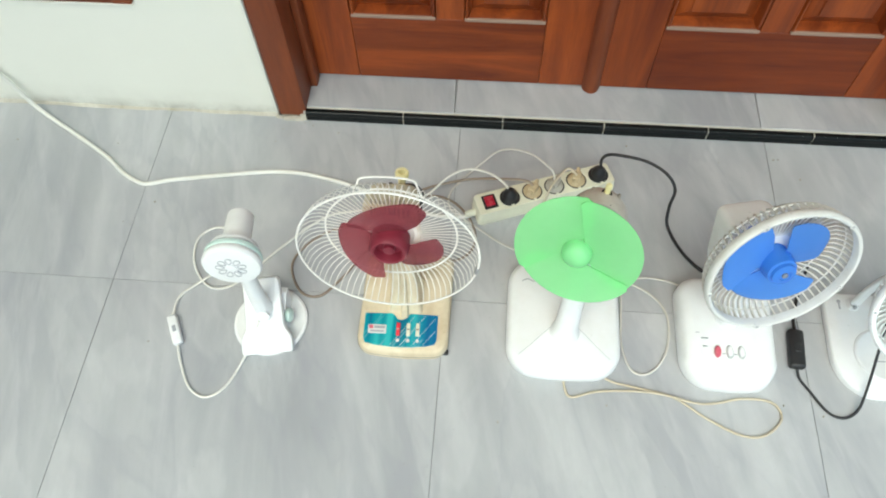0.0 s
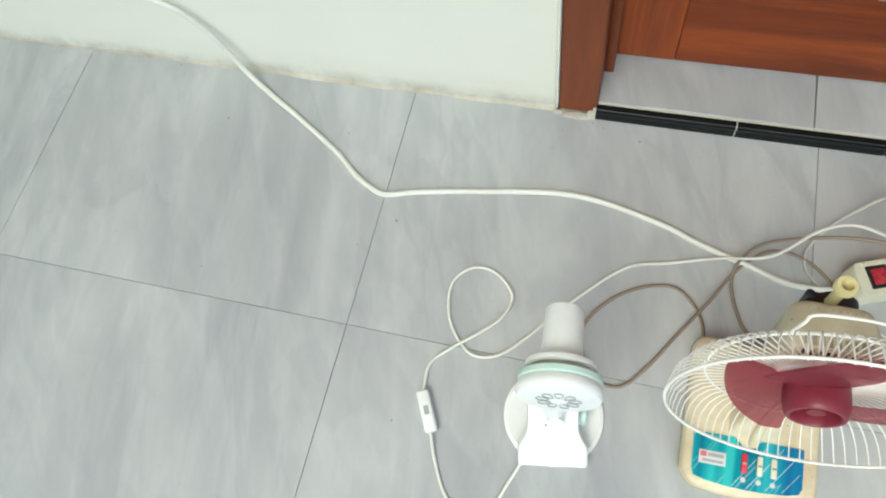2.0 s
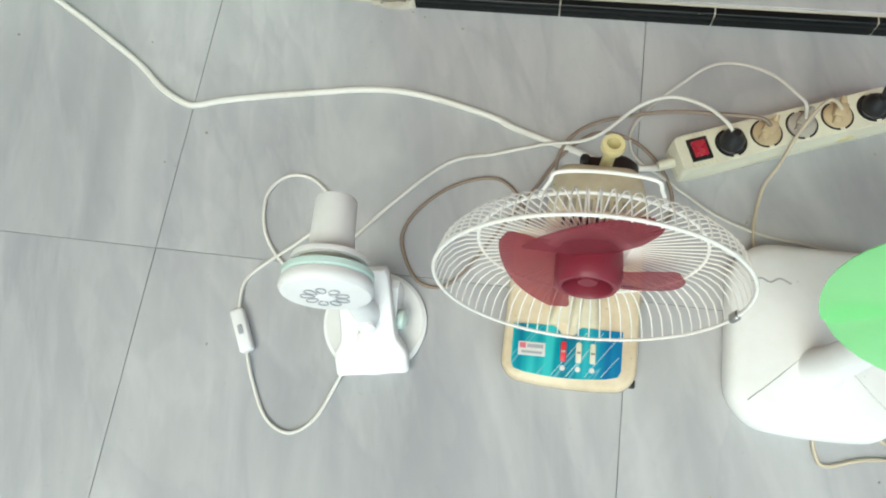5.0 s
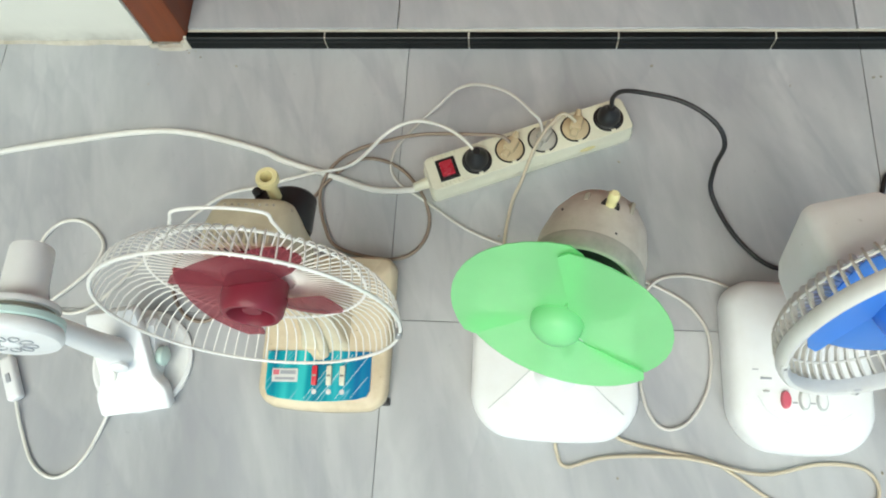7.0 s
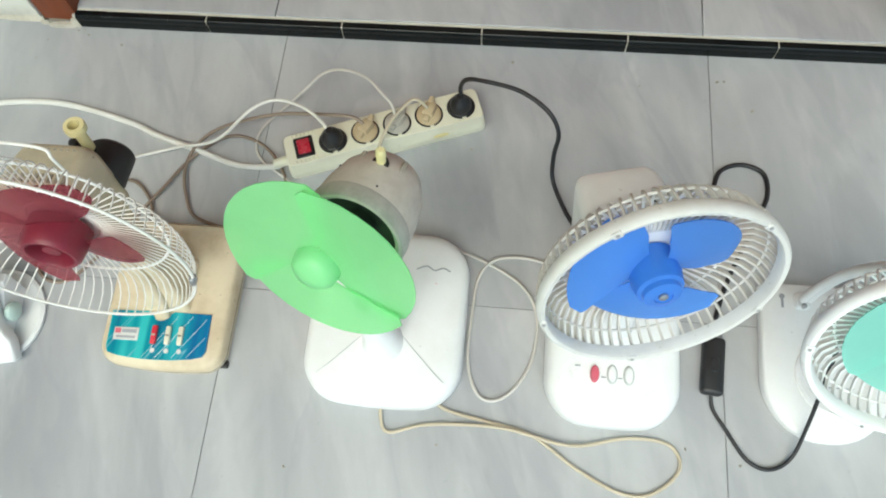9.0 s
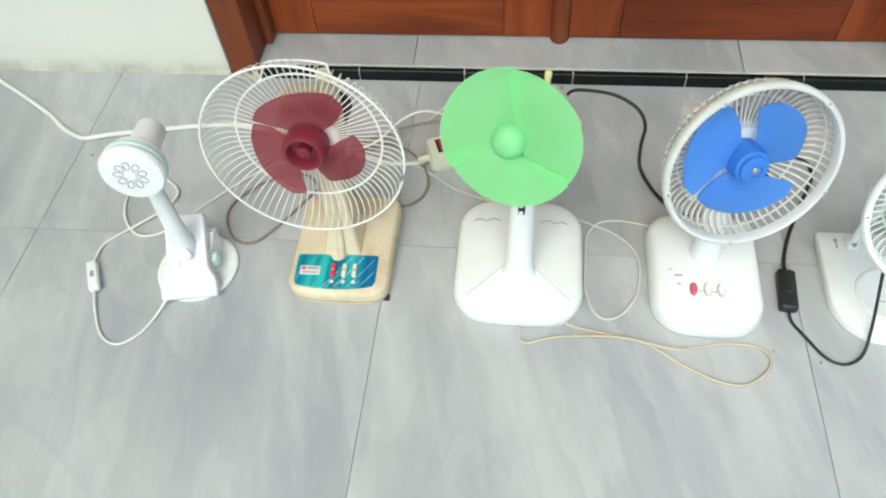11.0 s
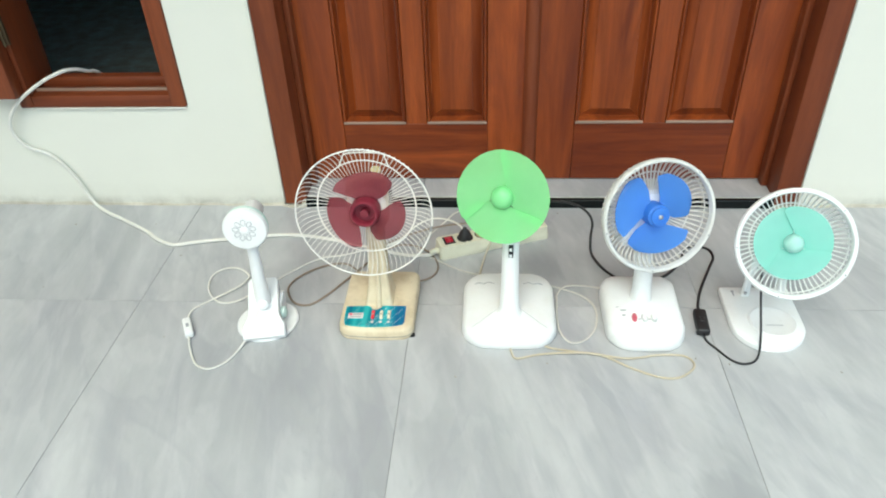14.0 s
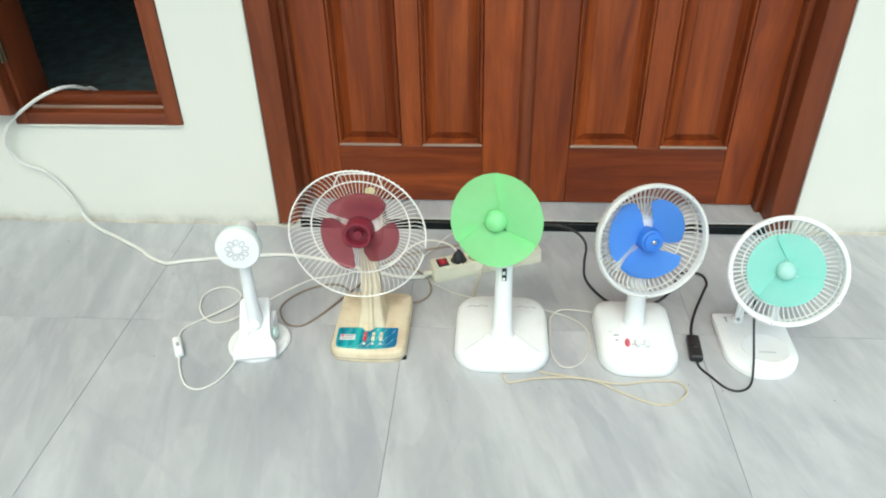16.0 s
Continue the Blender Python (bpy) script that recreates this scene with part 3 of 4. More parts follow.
part("foot", lathe([(0.0618, 0.0), (0.0632, 0.002), (0.0628, 0.005), (0.0585, 0.0068), (0.0565, 0.0062), (0.002, 0.0062)], 56, m=pose(-0.2975, -0.0635, 0)), WHITE, clip_fan)
# clamp jaw: broad at its lip, narrow above
lip = pose(-0.288, -0.1225, 0.0102, 33, 0, 10)
outline = [(-0.0400, -0.002), (0.0400, -0.002), (0.0425, 0.001), (0.0428, 0.018), (0.0415, 0.026), (0.0375, 0.033), (0.0335, 0.040), (0.0315, 0.050), (0.0305, 0.120), (0.027, 0.126), (-0.027, 0.126), (-0.0305, 0.120), (-0.0315, 0.050), (-0.0335, 0.040), (-0.0375, 0.033), (-0.0415, 0.026), (-0.0428, 0.018), (-0.0425, 0.001)]
rings = []
for inset, z in ((0.002, -0.010), (0.0, -0.007), (0.0, 0.004), (0.0015, 0.007), (0.005, 0.0085)):
    rings.append([(x - math.copysign(inset, x), y + (inset if y < 0.05 else -inset), z) for x, y in outline])
part("clamp_jaw", loft(rings, m=lip), WHITE, clip_fan)
wedge = [(-0.112, 0.006), (-0.026, 0.006), (-0.020, 0.050), (-0.030, 0.052)]
part("clamp_body", loft([[(x, y, z) for y, z in wedge] for x in (-0.322, -0.2665)]), WHITE, clip_fan)
part("clamp_pad", lathe([(0.010, 0), (0.012, 0.003), (0.012, 0.008), (0.008, 0.011)], 20, m=pose(-0.2665, -0.060, 0.026, 0, 90, 0)), PALE_GREEN, clip_fan, "pale green spring pad")
HW = facing((-0.291, -0.090, 0.249), 6, 6)
arm_top = HW @ Vector((0, -0.022, -0.030))
arm = [(-0.297, -0.062, 0.048), (-0.2975, -0.0635, 0.075), (-0.296, -0.064, 0.13), tuple((Vector((-0.296, -0.064, 0.13)) + arm_top) / 2), tuple(arm_top)]
part("arm", tube(arm, [0.0165, 0.0150, 0.0128, 0.0115, 0.0100], 20), WHITE, clip_fan)
part("pivot_screw", lathe([(0.0105, 0.0), (0.0105, 0.004), (0.006, 0.006)], 20, m=pose(-0.293, -0.079, 0.062, 72, 0, 8)), WHITE, clip_fan)
head = part("head", lathe([(0.0290, -0.0235), (0.0300, -0.0285), (0.0345, -0.0290), (0.0348, -0.0330), (0.0335, -0.0350), (0.0270, -0.0362), (0.0232, -0.0385), (0.0212, -0.0460), (0.0203, -0.0550), (0.0194, -0.0900), (0.0184, -0.0925), (0.0160, -0.0932), (0.003, -0.0934)], 40, m=HW), WHITE, clip_fan)
part("trim_ring", lathe([(0.0350, -0.0125), (0.0395, -0.0140), (0.0408, -0.0155), (0.0408, -0.0205), (0.0385, -0.0225), (0.0300, -0.0240)], 40, m=HW), PALE_GREEN, head, "pale green ring")
# solid dark ring in place of a shaded gap
part("gap_shade_ring", lathe([(0.0290, -0.0235), (0.0300, -0.0245), (0.0305, -0.0285), (0.0290, -0.0290)], 40, m=HW), GRIME_AND_HOLLOW, head, "dark ring for the shade in the gap behind the pale ring")
part("front_cover", lathe([(0.0365, -0.0135), (0.0400, -0.0130), (0.0415, -0.009), (0.0420, -0.004), (0.0395, 0.0), (0.0300, 0.0014), (0.003, 0.0018)], 48, m=HW), WHITE, head)
# the cover is uncut; grey outlines paint the shaded rims of its petal slots
for i in range(9):
    a = radians(40 * i + 10)
    petal = []
    for k in range(20):
        q = 2 * math.pi * k / 20
        petal.append((0.0155 + 0.0062 * math.cos(q), (0.0040 + 0.0012 * math.cos(q)) * math.sin(q), 0.0022))
    part("air_slot", tube([(x, y, z) for x, y, z in petal], 0.00055, 6, None, HW @ pose(0, 0, 0, 0, 0, math.degrees(a)), True), GREY, head, "grey line for the shaded rim of a petal-shaped slot")
part("rivet", lathe([(0.0075, 0.001), (0.0075, 0.003), (0.004, 0.0042)], 20, m=HW), WHITE, head)
cord = cable("power_cord", [(-0.303, -0.085, 0.050), (-0.318, -0.112, 0.018), (-0.335, -0.152, 0.003), (-0.351, -0.187, 0.003), (-0.378, -0.205, 0.003), (-0.409, -0.191, 0.003),
                            (-0.434, -0.150, 0.004), (-0.446, -0.120, 0.007)], 0.0021, WHITE_CORD, clip_fan)
sw_m = pose(-0.4575, -0.0935, 0.008, 0, 0, 27)
insw = part("inline_switch", block(-0.0085, 0.0085, -0.028, 0.028, -0.007, 0.007, 0.004, 3, m=sw_m), WHITE, clip_fan, "white inline cord switch")
part("slider", block(-0.003, 0.003, -0.006, 0.006, 0.0065, 0.0088, 0.001, 1, m=sw_m), GREY, insw)
cable("power_cord", [(-0.469, -0.068, 0.007), (-0.470, -0.031, 0.003), (-0.447, -0.004, 0.003), (-0.410, 0.027, 0.006), (-0.386, 0.054, 0.007), (-0.381, 0.086, 0.004), (-0.410, 0.114, 0.003),
                     (-0.444, 0.115, 0.003), (-0.467, 0.086, 0.003), (-0.458, 0.035, 0.003), (-0.424, -0.004, 0.003), (-0.389, -0.004, 0.003), (-0.357, 0.023, 0.003),
                     (-0.302, 0.090, 0.003), (-0.237, 0.154, 0.003), (-0.180, 0.172, 0.003), (-0.118, 0.188, 0.010), (-0.058, 0.196, 0.024), (-0.010, 0.229, 0.050), (0.026, 0.239, 0.062),
                     (0.063, 0.229, 0.066), (0.088, 0.213, 0.064), (0.1025, 0.200, 0.056)], 0.0022, WHITE_CORD, clip_fan)
plug((*SOCKETS[0], TOP), 30, BLACK, clip_fan, 0.022, label="black round plug", style="tall")

# ---- red fan with a wire basket ----
red_fan = thing("desk_fan", (-0.063, -0.02, 0), "old desk fan, yellowed base, open wire basket, maroon blades", "fan", "table fans before the door")
out = rounded(-0.141, 0.011, -0.109, 0.071, 0.016, 0.022, 8, 0.006)
base = part("base", stack(out, ((0.004, 0.0), (0.001, 0.002), (0.0, 0.006), (0.0005, 0.024, 0.03), (0.003, 0.029, 0.05), (0.007, 0.0315, 0.06), (0.03, 0.0335, 0.06), (0.06, 0.035, 0.06))), IVORY, red_fan, "yellowed base with grimy edges")
part("base_skirt", stack(rounded(-0.1395, 0.0095, -0.1075, 0.0695, 0.016, 0.022, 8, 0.006), ((0.0, 0.0), (-0.0016, 0.0025), (-0.0016, 0.0055), (0.0, 0.0085))), IVORY, red_fan)
part("grime_seam", stack(out, ((-0.0004, 0.0082), (-0.0007, 0.0088), (-0.0007, 0.0098), (-0.0002, 0.0104))), GRIME_AND_HOLLOW, red_fan, "dark grime in the seam of the base")
part("rubber_foot", block(-0.004, 0.0125, -0.104, -0.094, 0.0, 0.006, 0.002, 2), BLACK, red_fan)
PT = pose(-0.069, -0.074, 0.0312, 3.4, 0, 1.5)
label_line = [(-0.0610, 0.0255), (-0.016, 0.0265), (-0.010, 0.0225), (-0.006, 0.0165), (0.0, 0.0150), (0.006, 0.0165), (0.010, 0.0225), (0.016, 0.0265), (0.0615, 0.0255), (0.0610, -0.018),
              (0.0575, -0.0250), (0.045, -0.0285), (0.020, -0.0310), (0.0, -0.0315), (-0.020, -0.0310), (-0.045, -0.0285), (-0.0580, -0.0250), (-0.0610, -0.018)]
panel = part("control_panel", loft([[(x, y, z) for x, y in label_line] for z in (-0.004, 0.0022)], m=PT), FOIL, red_fan, "shiny blue-green printed control panel")
part("badge", block(-0.054, -0.0235, -0.0100, 0.0055, 0.0020, 0.0032, 0.0005, 1, m=PT), WHITE_WORN, panel, "silver-white badge with unreadable print")
part("badge_mark", block(-0.0525, -0.0455, -0.002, 0.0038, 0.0030, 0.0036, m=PT), FADED_RED, panel)
part("badge_bar", block(-0.044, -0.026, -0.0012, 0.0030, 0.0030, 0.0036, m=PT), GREY, panel)
part("badge_bar", block(-0.0500, -0.027, -0.0075, -0.0048, 0.0030, 0.0036, m=PT), GREY, panel)
for x, mt, lb in ((-0.0035, RED, "red push button"), (0.0135, CREAM, "cream push button"), (0.0290, CREAM, "cream push button")):
    b = part("push_button", block(x - 0.0032, x + 0.0032, -0.0135, 0.0090, 0.0020, 0.0068, 0.0016, 2, m=PT), mt, panel, lb)
    part("button_notch", block(x - 0.0022, x + 0.0022, -0.0035, -0.0012, 0.0066, 0.0072, m=PT), GRIME_AND_HOLLOW, b)
    oval_button((x, -0.0205, 0.0020), 0.0030, 0.0030, 0.0007, WHITE_WORN, panel, PT, "number_dot", "round printed number dot")
for xa, ya, xb, yb in ((-0.0155, -0.0295, 0.022, 0.0215), (0.001, -0.0295, 0.040, 0.0225), (0.021, -0.0285, 0.057, 0.0190), (0.039, -0.0270, 0.058, -0.003)):
    part("printed_stripe", tube([(xa, ya, 0.0021), (xb, yb, 0.0021)], 0.00032, 5, None, PT), WHITE, panel, "thin slanting printed line")
HR = facing((-0.0705, -0.063, 0.2655), 7.5, 0)
col = [rounded(-0.064 - w, -0.064 + w, y - d, y + d, 0.008, 0.006) for w, d, y in ((0.030, 0.036, -0.012), (0.024, 0.028, -0.010), (0.0195, 0.021, -0.006), (0.0170, 0.018, -0.001), (0.0165, 0.018, 0.004))]
part("column", loft([[(x, y, z) for x, y in ring] for ring, z in zip(col, (0.030, 0.055, 0.095, 0.170, 0.236))]), IVORY, red_fan)
part("column_rib", tube([(-0.064, -0.052, 0.034), (-0.064, -0.0385, 0.060), (-0.064, -0.0275, 0.100), (-0.064, -0.0195, 0.170), (-0.064, -0.0145, 0.225)], [0.006, 0.0055, 0.005, 0.0045, 0.004], 12), IVORY, red_fan)
mrings = []
for w, top, low, z in ((0.034, 0.048, -0.038, -0.0400), (0.0385, 0.054, -0.044, -0.0415), (0.0392, 0.055, -0.045, -0.0470), (0.0385, 0.0545, -0.045, -0.0640), (0.0355, 0.051, -0.043, -0.0820), (0.0335, 0.048, -0.041, -0.0880), (0.0290, 0.043, -0.037, -0.0910)):
    mrings.append([(x, y, z) for x, y in rounded(-w, w, low, top, 0.014, 0.016, 5)])
motor = part("motor_housing", loft(mrings, m=HR), IVORY_PALE, red_fan, "boxy yellowed motor housing with slots and grime")
# vent openings are solid dark pieces, their inner shade given as colour
for i in range(9):
    x = -0.0256 + 0.0064 * i
    part("vent_slot", block(x - 0.0016, x + 0.0016, 0.0520, 0.0558, -0.0520, -0.0430, m=HR), GRIME_AND_HOLLOW, motor)
    part("vent_slot", block(x - 0.0013, x + 0.0013, 0.0330, 0.0500, -0.0415, -0.0393, m=HR), BLACK, motor)
    part("vent_slot", block(x - 0.0013, x + 0.0013, -0.0400, -0.0280, -0.0415, -0.0393, m=HR), BLACK, motor)
for i in range(8):
    x = -0.0210 + 0.0060 * i
    part("vent_hole", lathe([(0.0012, -0.0012), (0.0012, 0.0008), (0.0005, 0.0008)], 10, m=HR @ pose(x, 0.0512, -0.0805, -80, 0, 0)), GRIME_AND_HOLLOW, motor)
gear = part("gearbox", block(-0.014, 0.014, -0.014, 0.014, -0.1200, -0.0870, 0.004, 2, m=HR), BLACK, red_fan, "black gearbox behind the motor")
part("gear_drum", lathe([(0.0205, -0.0860), (0.0215, -0.0890), (0.0215, -0.1200), (0.0190, -0.1230), (0.004, -0.1235)], 32, m=HR @ pose(0.0165, -0.0060, 0)), BLACK, gear)
part("gear_lug", lathe([(0.0045, -0.0020), (0.0045, 0.0040), (0.0030, 0.0050)], 14, m=HR @ pose(-0.0105, 0.0135, -0.114, -90, 0, 0)), BLACK, gear)
knob_foot = HR @ Vector((0.007, 0.008, -0.110))
part("knob", lathe([(0.0055, -0.004), (0.0052, 0.030), (0.0050, 0.034), (0.0098, 0.036), (0.0102, 0.040), (0.0092, 0.043), (0.0056, 0.043), (0.0046, 0.036), (0.0042, 0.024), (0.001, 0.024)], 24, m=Matrix.Translation(knob_foot) @ pose(0, 0, 0, -6, 3, 0)), YELLOW, red_fan, "pale yellow oscillation knob")
guard = part("wire_guard", hoop(0.1274, 0.0, 0.0016, m=HR), WIRE, red_fan, "basket of fine white wires, its front guard missing", 80)
rib_guard("guard_wire", [(0.1268, 0.002), (0.1260, -0.008), (0.1228, -0.019), (0.1150, -0.028), (0.1045, -0.0335), (0.093, -0.0350), (0.032, -0.0365)], 78, 0.00072, HR, WIRE, guard)
for r, z, w in ((0.0940, -0.0362, 0.0015), (0.033, -0.0375, 0.0017)):
    part("hoop", hoop(r, z, w, m=HR), WIRE, guard)
part("guard_plate", lathe([(0.037, -0.0400), (0.037, -0.0385), (0.034, -0.0375), (0.020, -0.0375)], 36, m=HR), WIRE, guard)
part("handle", tube(spline([(-0.046, 0.082, -0.0375), (-0.040, 0.096, -0.041), (-0.034, 0.1035, -0.045), (0.0, 0.1055, -0.047), (0.034, 0.1035, -0.045), (0.040, 0.096, -0.041), (0.046, 0.082, -0.0375)], 5), 0.0015, 8, None, HR), WIRE, guard, "bent wire handle")
part("clip", block(0.1238, 0.1294, -0.006, 0.006, -0.004, 0.004, 0.0012, 1, m=HR @ pose(0, 0, 0, 0, 0, -12)), STEEL, guard)
fan_wheel = part("blade_hub", lathe([(0.024, -0.034), (0.0275, -0.032), (0.0280, -0.014), (0.0265, -0.004), (0.0240, -0.0005), (0.0210, -0.0005), (0.0195, -0.0030), (0.0185, -0.0150), (0.0090, -0.0160), (0.0080, -0.0050), (0.002, -0.0045)], 40, m=HR), MAROON, red_fan, "hollow maroon plastic hub")
for k in range(3):
    part("blade", blade(0.026, 0.0765, 100, 0.026, 120 * k + 200, HR, z=-0.022), MAROON_BLADE, fan_wheel, "dusty maroon blade")
cable("power_cord", [(-0.126, 0.066, 0.010), (-0.135, 0.105, 0.004), (-0.165, 0.136, 0.003), (-0.202, 0.134, 0.003), (-0.243, 0.111, 0.003), (-0.275, 0.073, 0.003), (-0.280, 0.038, 0.003), (-0.256, -0.004, 0.003),
                     (-0.222, -0.010, 0.003), (-0.192, 0.022, 0.003), (-0.163, 0.068, 0.003), (-0.125, 0.126, 0.006), (-0.092, 0.180, 0.005), (-0.051, 0.214, 0.003), (-0.004, 0.205, 0.003), (0.031, 0.169, 0.003),
                     (0.045, 0.127, 0.003), (0.033, 0.092, 0.003), (-0.001, 0.076, 0.003), (-0.068, 0.089, 0.003), (-0.090, 0.119, 0.004), (-0.100, 0.162, 0.006), (-0.087, 0.199, 0.010),
                     (-0.051, 0.222, 0.018), (0.024, 0.231, 0.040), (0.093, 0.2235, 0.058), (0.130, 0.221, 0.060), (0.144, 0.216, 0.053)], 0.0023, BROWN_CORD, red_fan)
plug((*SOCKETS[1], TOP), 60, TAN, red_fan, 0.014, label="tan round plug")

# ---- green fan without a guard ----
green_fan = thing("desk_fan", (0.201, -0.03, 0), "white desk fan with bare green blades and a grimy motor", "fan", "table fans before the door")
out = rounded(0.107, 0.296, -0.127, 0.081, 0.052, 0.044, 10, 0.009)
part("base", stack(out, ((0.003, 0.0), (0.0005, 0.003), (0.0, 0.010), (0.001, 0.020), (0.005, 0.0265), (0.012, 0.030), (0.030, 0.0325), (0.055, 0.035), (0.080, 0.038))), WHITE, green_fan, "broad white base with rounded corners")
for s in (-1, 1):
    part("base_crease", tube([(0.202 + s * 0.018, -0.050, 0.0384), (0.202 + s * 0.038, -0.070, 0.0362), (0.202 + s * 0.056, -0.088, 0.0337), (0.202 + s * 0.074, -0.104, 0.0312)], 0.0006, 6), PALE_SHADE, green_fan)
    part("printed_squiggle", tube(spline([(0.202 + s * 0.030, 0.030, 0.0347), (0.202 + s * 0.042, 0.035, 0.0344), (0.202 + s * 0.052, 0.030, 0.0339), (0.202 + s * 0.062, 0.034, 0.0335), (0.202 + s * 0.071, 0.030, 0.0328)], 4), 0.0009, 6), GREY, green_fan)
    part("printed_squiggle", tube([(0.202 + s * 0.040, 0.012, 0.0345), (0.202 + s * 0.056, 0.014, 0.0337)], 0.0008, 6), RED if s > 0 else GREY, green_fan)
HG = facing((0.184, -0.067, 0.307), 20, -16)
cup = HG @ Vector((0, -0.040, -0.066))
axis = [(0.202, -0.062, 0.034), (0.202, -0.061, 0.050), (0.202, -0.059, 0.10), (0.202, -0.052, 0.18), (0.203, -0.042, 0.225), tuple(cup)]
part("column", tube(axis, [0.026, 0.0195, 0.0178, 0.0165, 0.0165, 0.017], 24), WHITE, green_fan)
for z in (0.176, 0.190):
    part("column_slot", block(0.1975, 0.2065, -0.0705, -0.0600, z, z + 0.0115, 0.0008, 1), BLACK, green_fan, "dark slot in the column")
    part("slot_tab", block(0.1986, 0.2040, -0.0712, -0.0620, z + 0.0015, z + 0.0080, 0.0006, 1), WHITE, green_fan)
HC = HG @ pose(0.0105, -0.002, 0.008) @ Matrix.Diagonal((0.955, 0.955, 1.06, 1))
motor = part("motor_cup", lathe([(0.040, -0.0510), (0.0455, -0.0470), (0.0475, -0.0490), (0.0480, -0.0630), (0.0470, -0.0810), (0.0425, -0.1030), (0.0340, -0.1190), (0.0200, -0.1280), (0.003, -0.1300)], 48, (False, True), m=HC), MOTOR, green_fan, "dirty beige dome-shaped motor cup")
part("motor_band", lathe([(0.0482, -0.0475), (0.0492, -0.0500), (0.0490, -0.0610), (0.0480, -0.0635)], 48, (False, False), m=HC), DUSTY_BAND, motor, "grimy raised band")
part("motor_inside", lathe([(0.0430, -0.0500), (0.0425, -0.0630), (0.015, -0.0650), (0.014, -0.0410), (0.006, -0.0390), (0.004, -0.0010)], 36, (False, True), m=HC), DARK_GREEN, motor, "dark coil and shaft inside the open cup")
kf = HC @ Vector((0.003, 0.037, -0.098))
part("knob", lathe([(0.0042, -0.006), (0.0042, 0.010), (0.0034, 0.012), (0.0045, 0.014), (0.0045, 0.021), (0.0030, 0.023)], 18, m=Matrix.Translation(kf) @ pose(0, 0, 0, -10, 4, 0)), YELLOW, green_fan, "yellow oscillation knob")
part("knob_socket", lathe([(0.0080, -0.004), (0.0080, 0.0022), (0.0060, 0.0026)], 20, m=HC @ pose(0.003, 0.0415, -0.0955, -68, 0, 0)), BLACK, green_fan)
# recesses and screw holes: dark pieces that colour in the hollow's shade
for turn, zz, long in ((24, -0.1010, 0.006), (-30, -0.1000, 0.011), (48, -0.0900, 0.0), (-16, -0.0690, 0.0)):
    m = HC @ pose(0, 0, 0, 0, 0, turn)
    r = 0.0472 - 0.19 * max(0.0, -zz - 0.081)
    part("recess" if long else "screw_hole", block(-0.0022, 0.0022, r - 0.008, r + 0.0004, zz - long, zz + 0.0022, 0.0010, 2, m=m) if long else lathe([(0.0011, -0.002), (0.0011, 0.0006), (0.0004, 0.0006)], 10, m=m @ pose(0, r, zz, -90, 0, 0)), GRIME_AND_HOLLOW if long else BLACK, motor)
wheel = part("blade_hub", lathe([(0.020, -0.026), (0.0205, 0.000), (0.0190, 0.008), (0.0140, 0.0135), (0.0060, 0.0165), (0.001, 0.017)], 36, m=HG), GREEN_HUB, green_fan, "domed bright green hub")
for k in range(3):
    part("blade", blade(0.014, 0.0852, 134, 0.007, 120 * k + 20, HG, z=-0.001, tip=0.26), GREEN, wheel, "bright translucent green blade")
cable("power_cord", [(0.224, 0.246, 0.052), (0.213, 0.250, 0.062), (0.201, 0.246, 0.064), (0.177, 0.213, 0.056), (0.160, 0.176, 0.030), (0.148, 0.152, 0.008), (0.140, 0.098, 0.003), (0.146, 0.070, 0.003)], 0.0022, TAN_CORD, green_fan)
cable("power_cord", [(0.262, -0.120, 0.003), (0.285, -0.131, 0.003), (0.328, -0.139, 0.003), (0.381, -0.150, 0.003), (0.432, -0.182, 0.003), (0.482, -0.204, 0.003), (0.518, -0.201, 0.003), (0.547, -0.173, 0.003),
                     (0.536, -0.147, 0.003), (0.489, -0.144, 0.003), (0.425, -0.158, 0.0055), (0.346, -0.145, 0.006), (0.263, -0.148, 0.003), (0.217, -0.161, 0.003), (0.206, -0.146, 0.003), (0.204, -0.130, 0.004)], 0.0021, TAN_CORD, green_fan)
plug((*SOCKETS[3], TOP), 75, TAN, green_fan, 0.014, label="tan round plug")


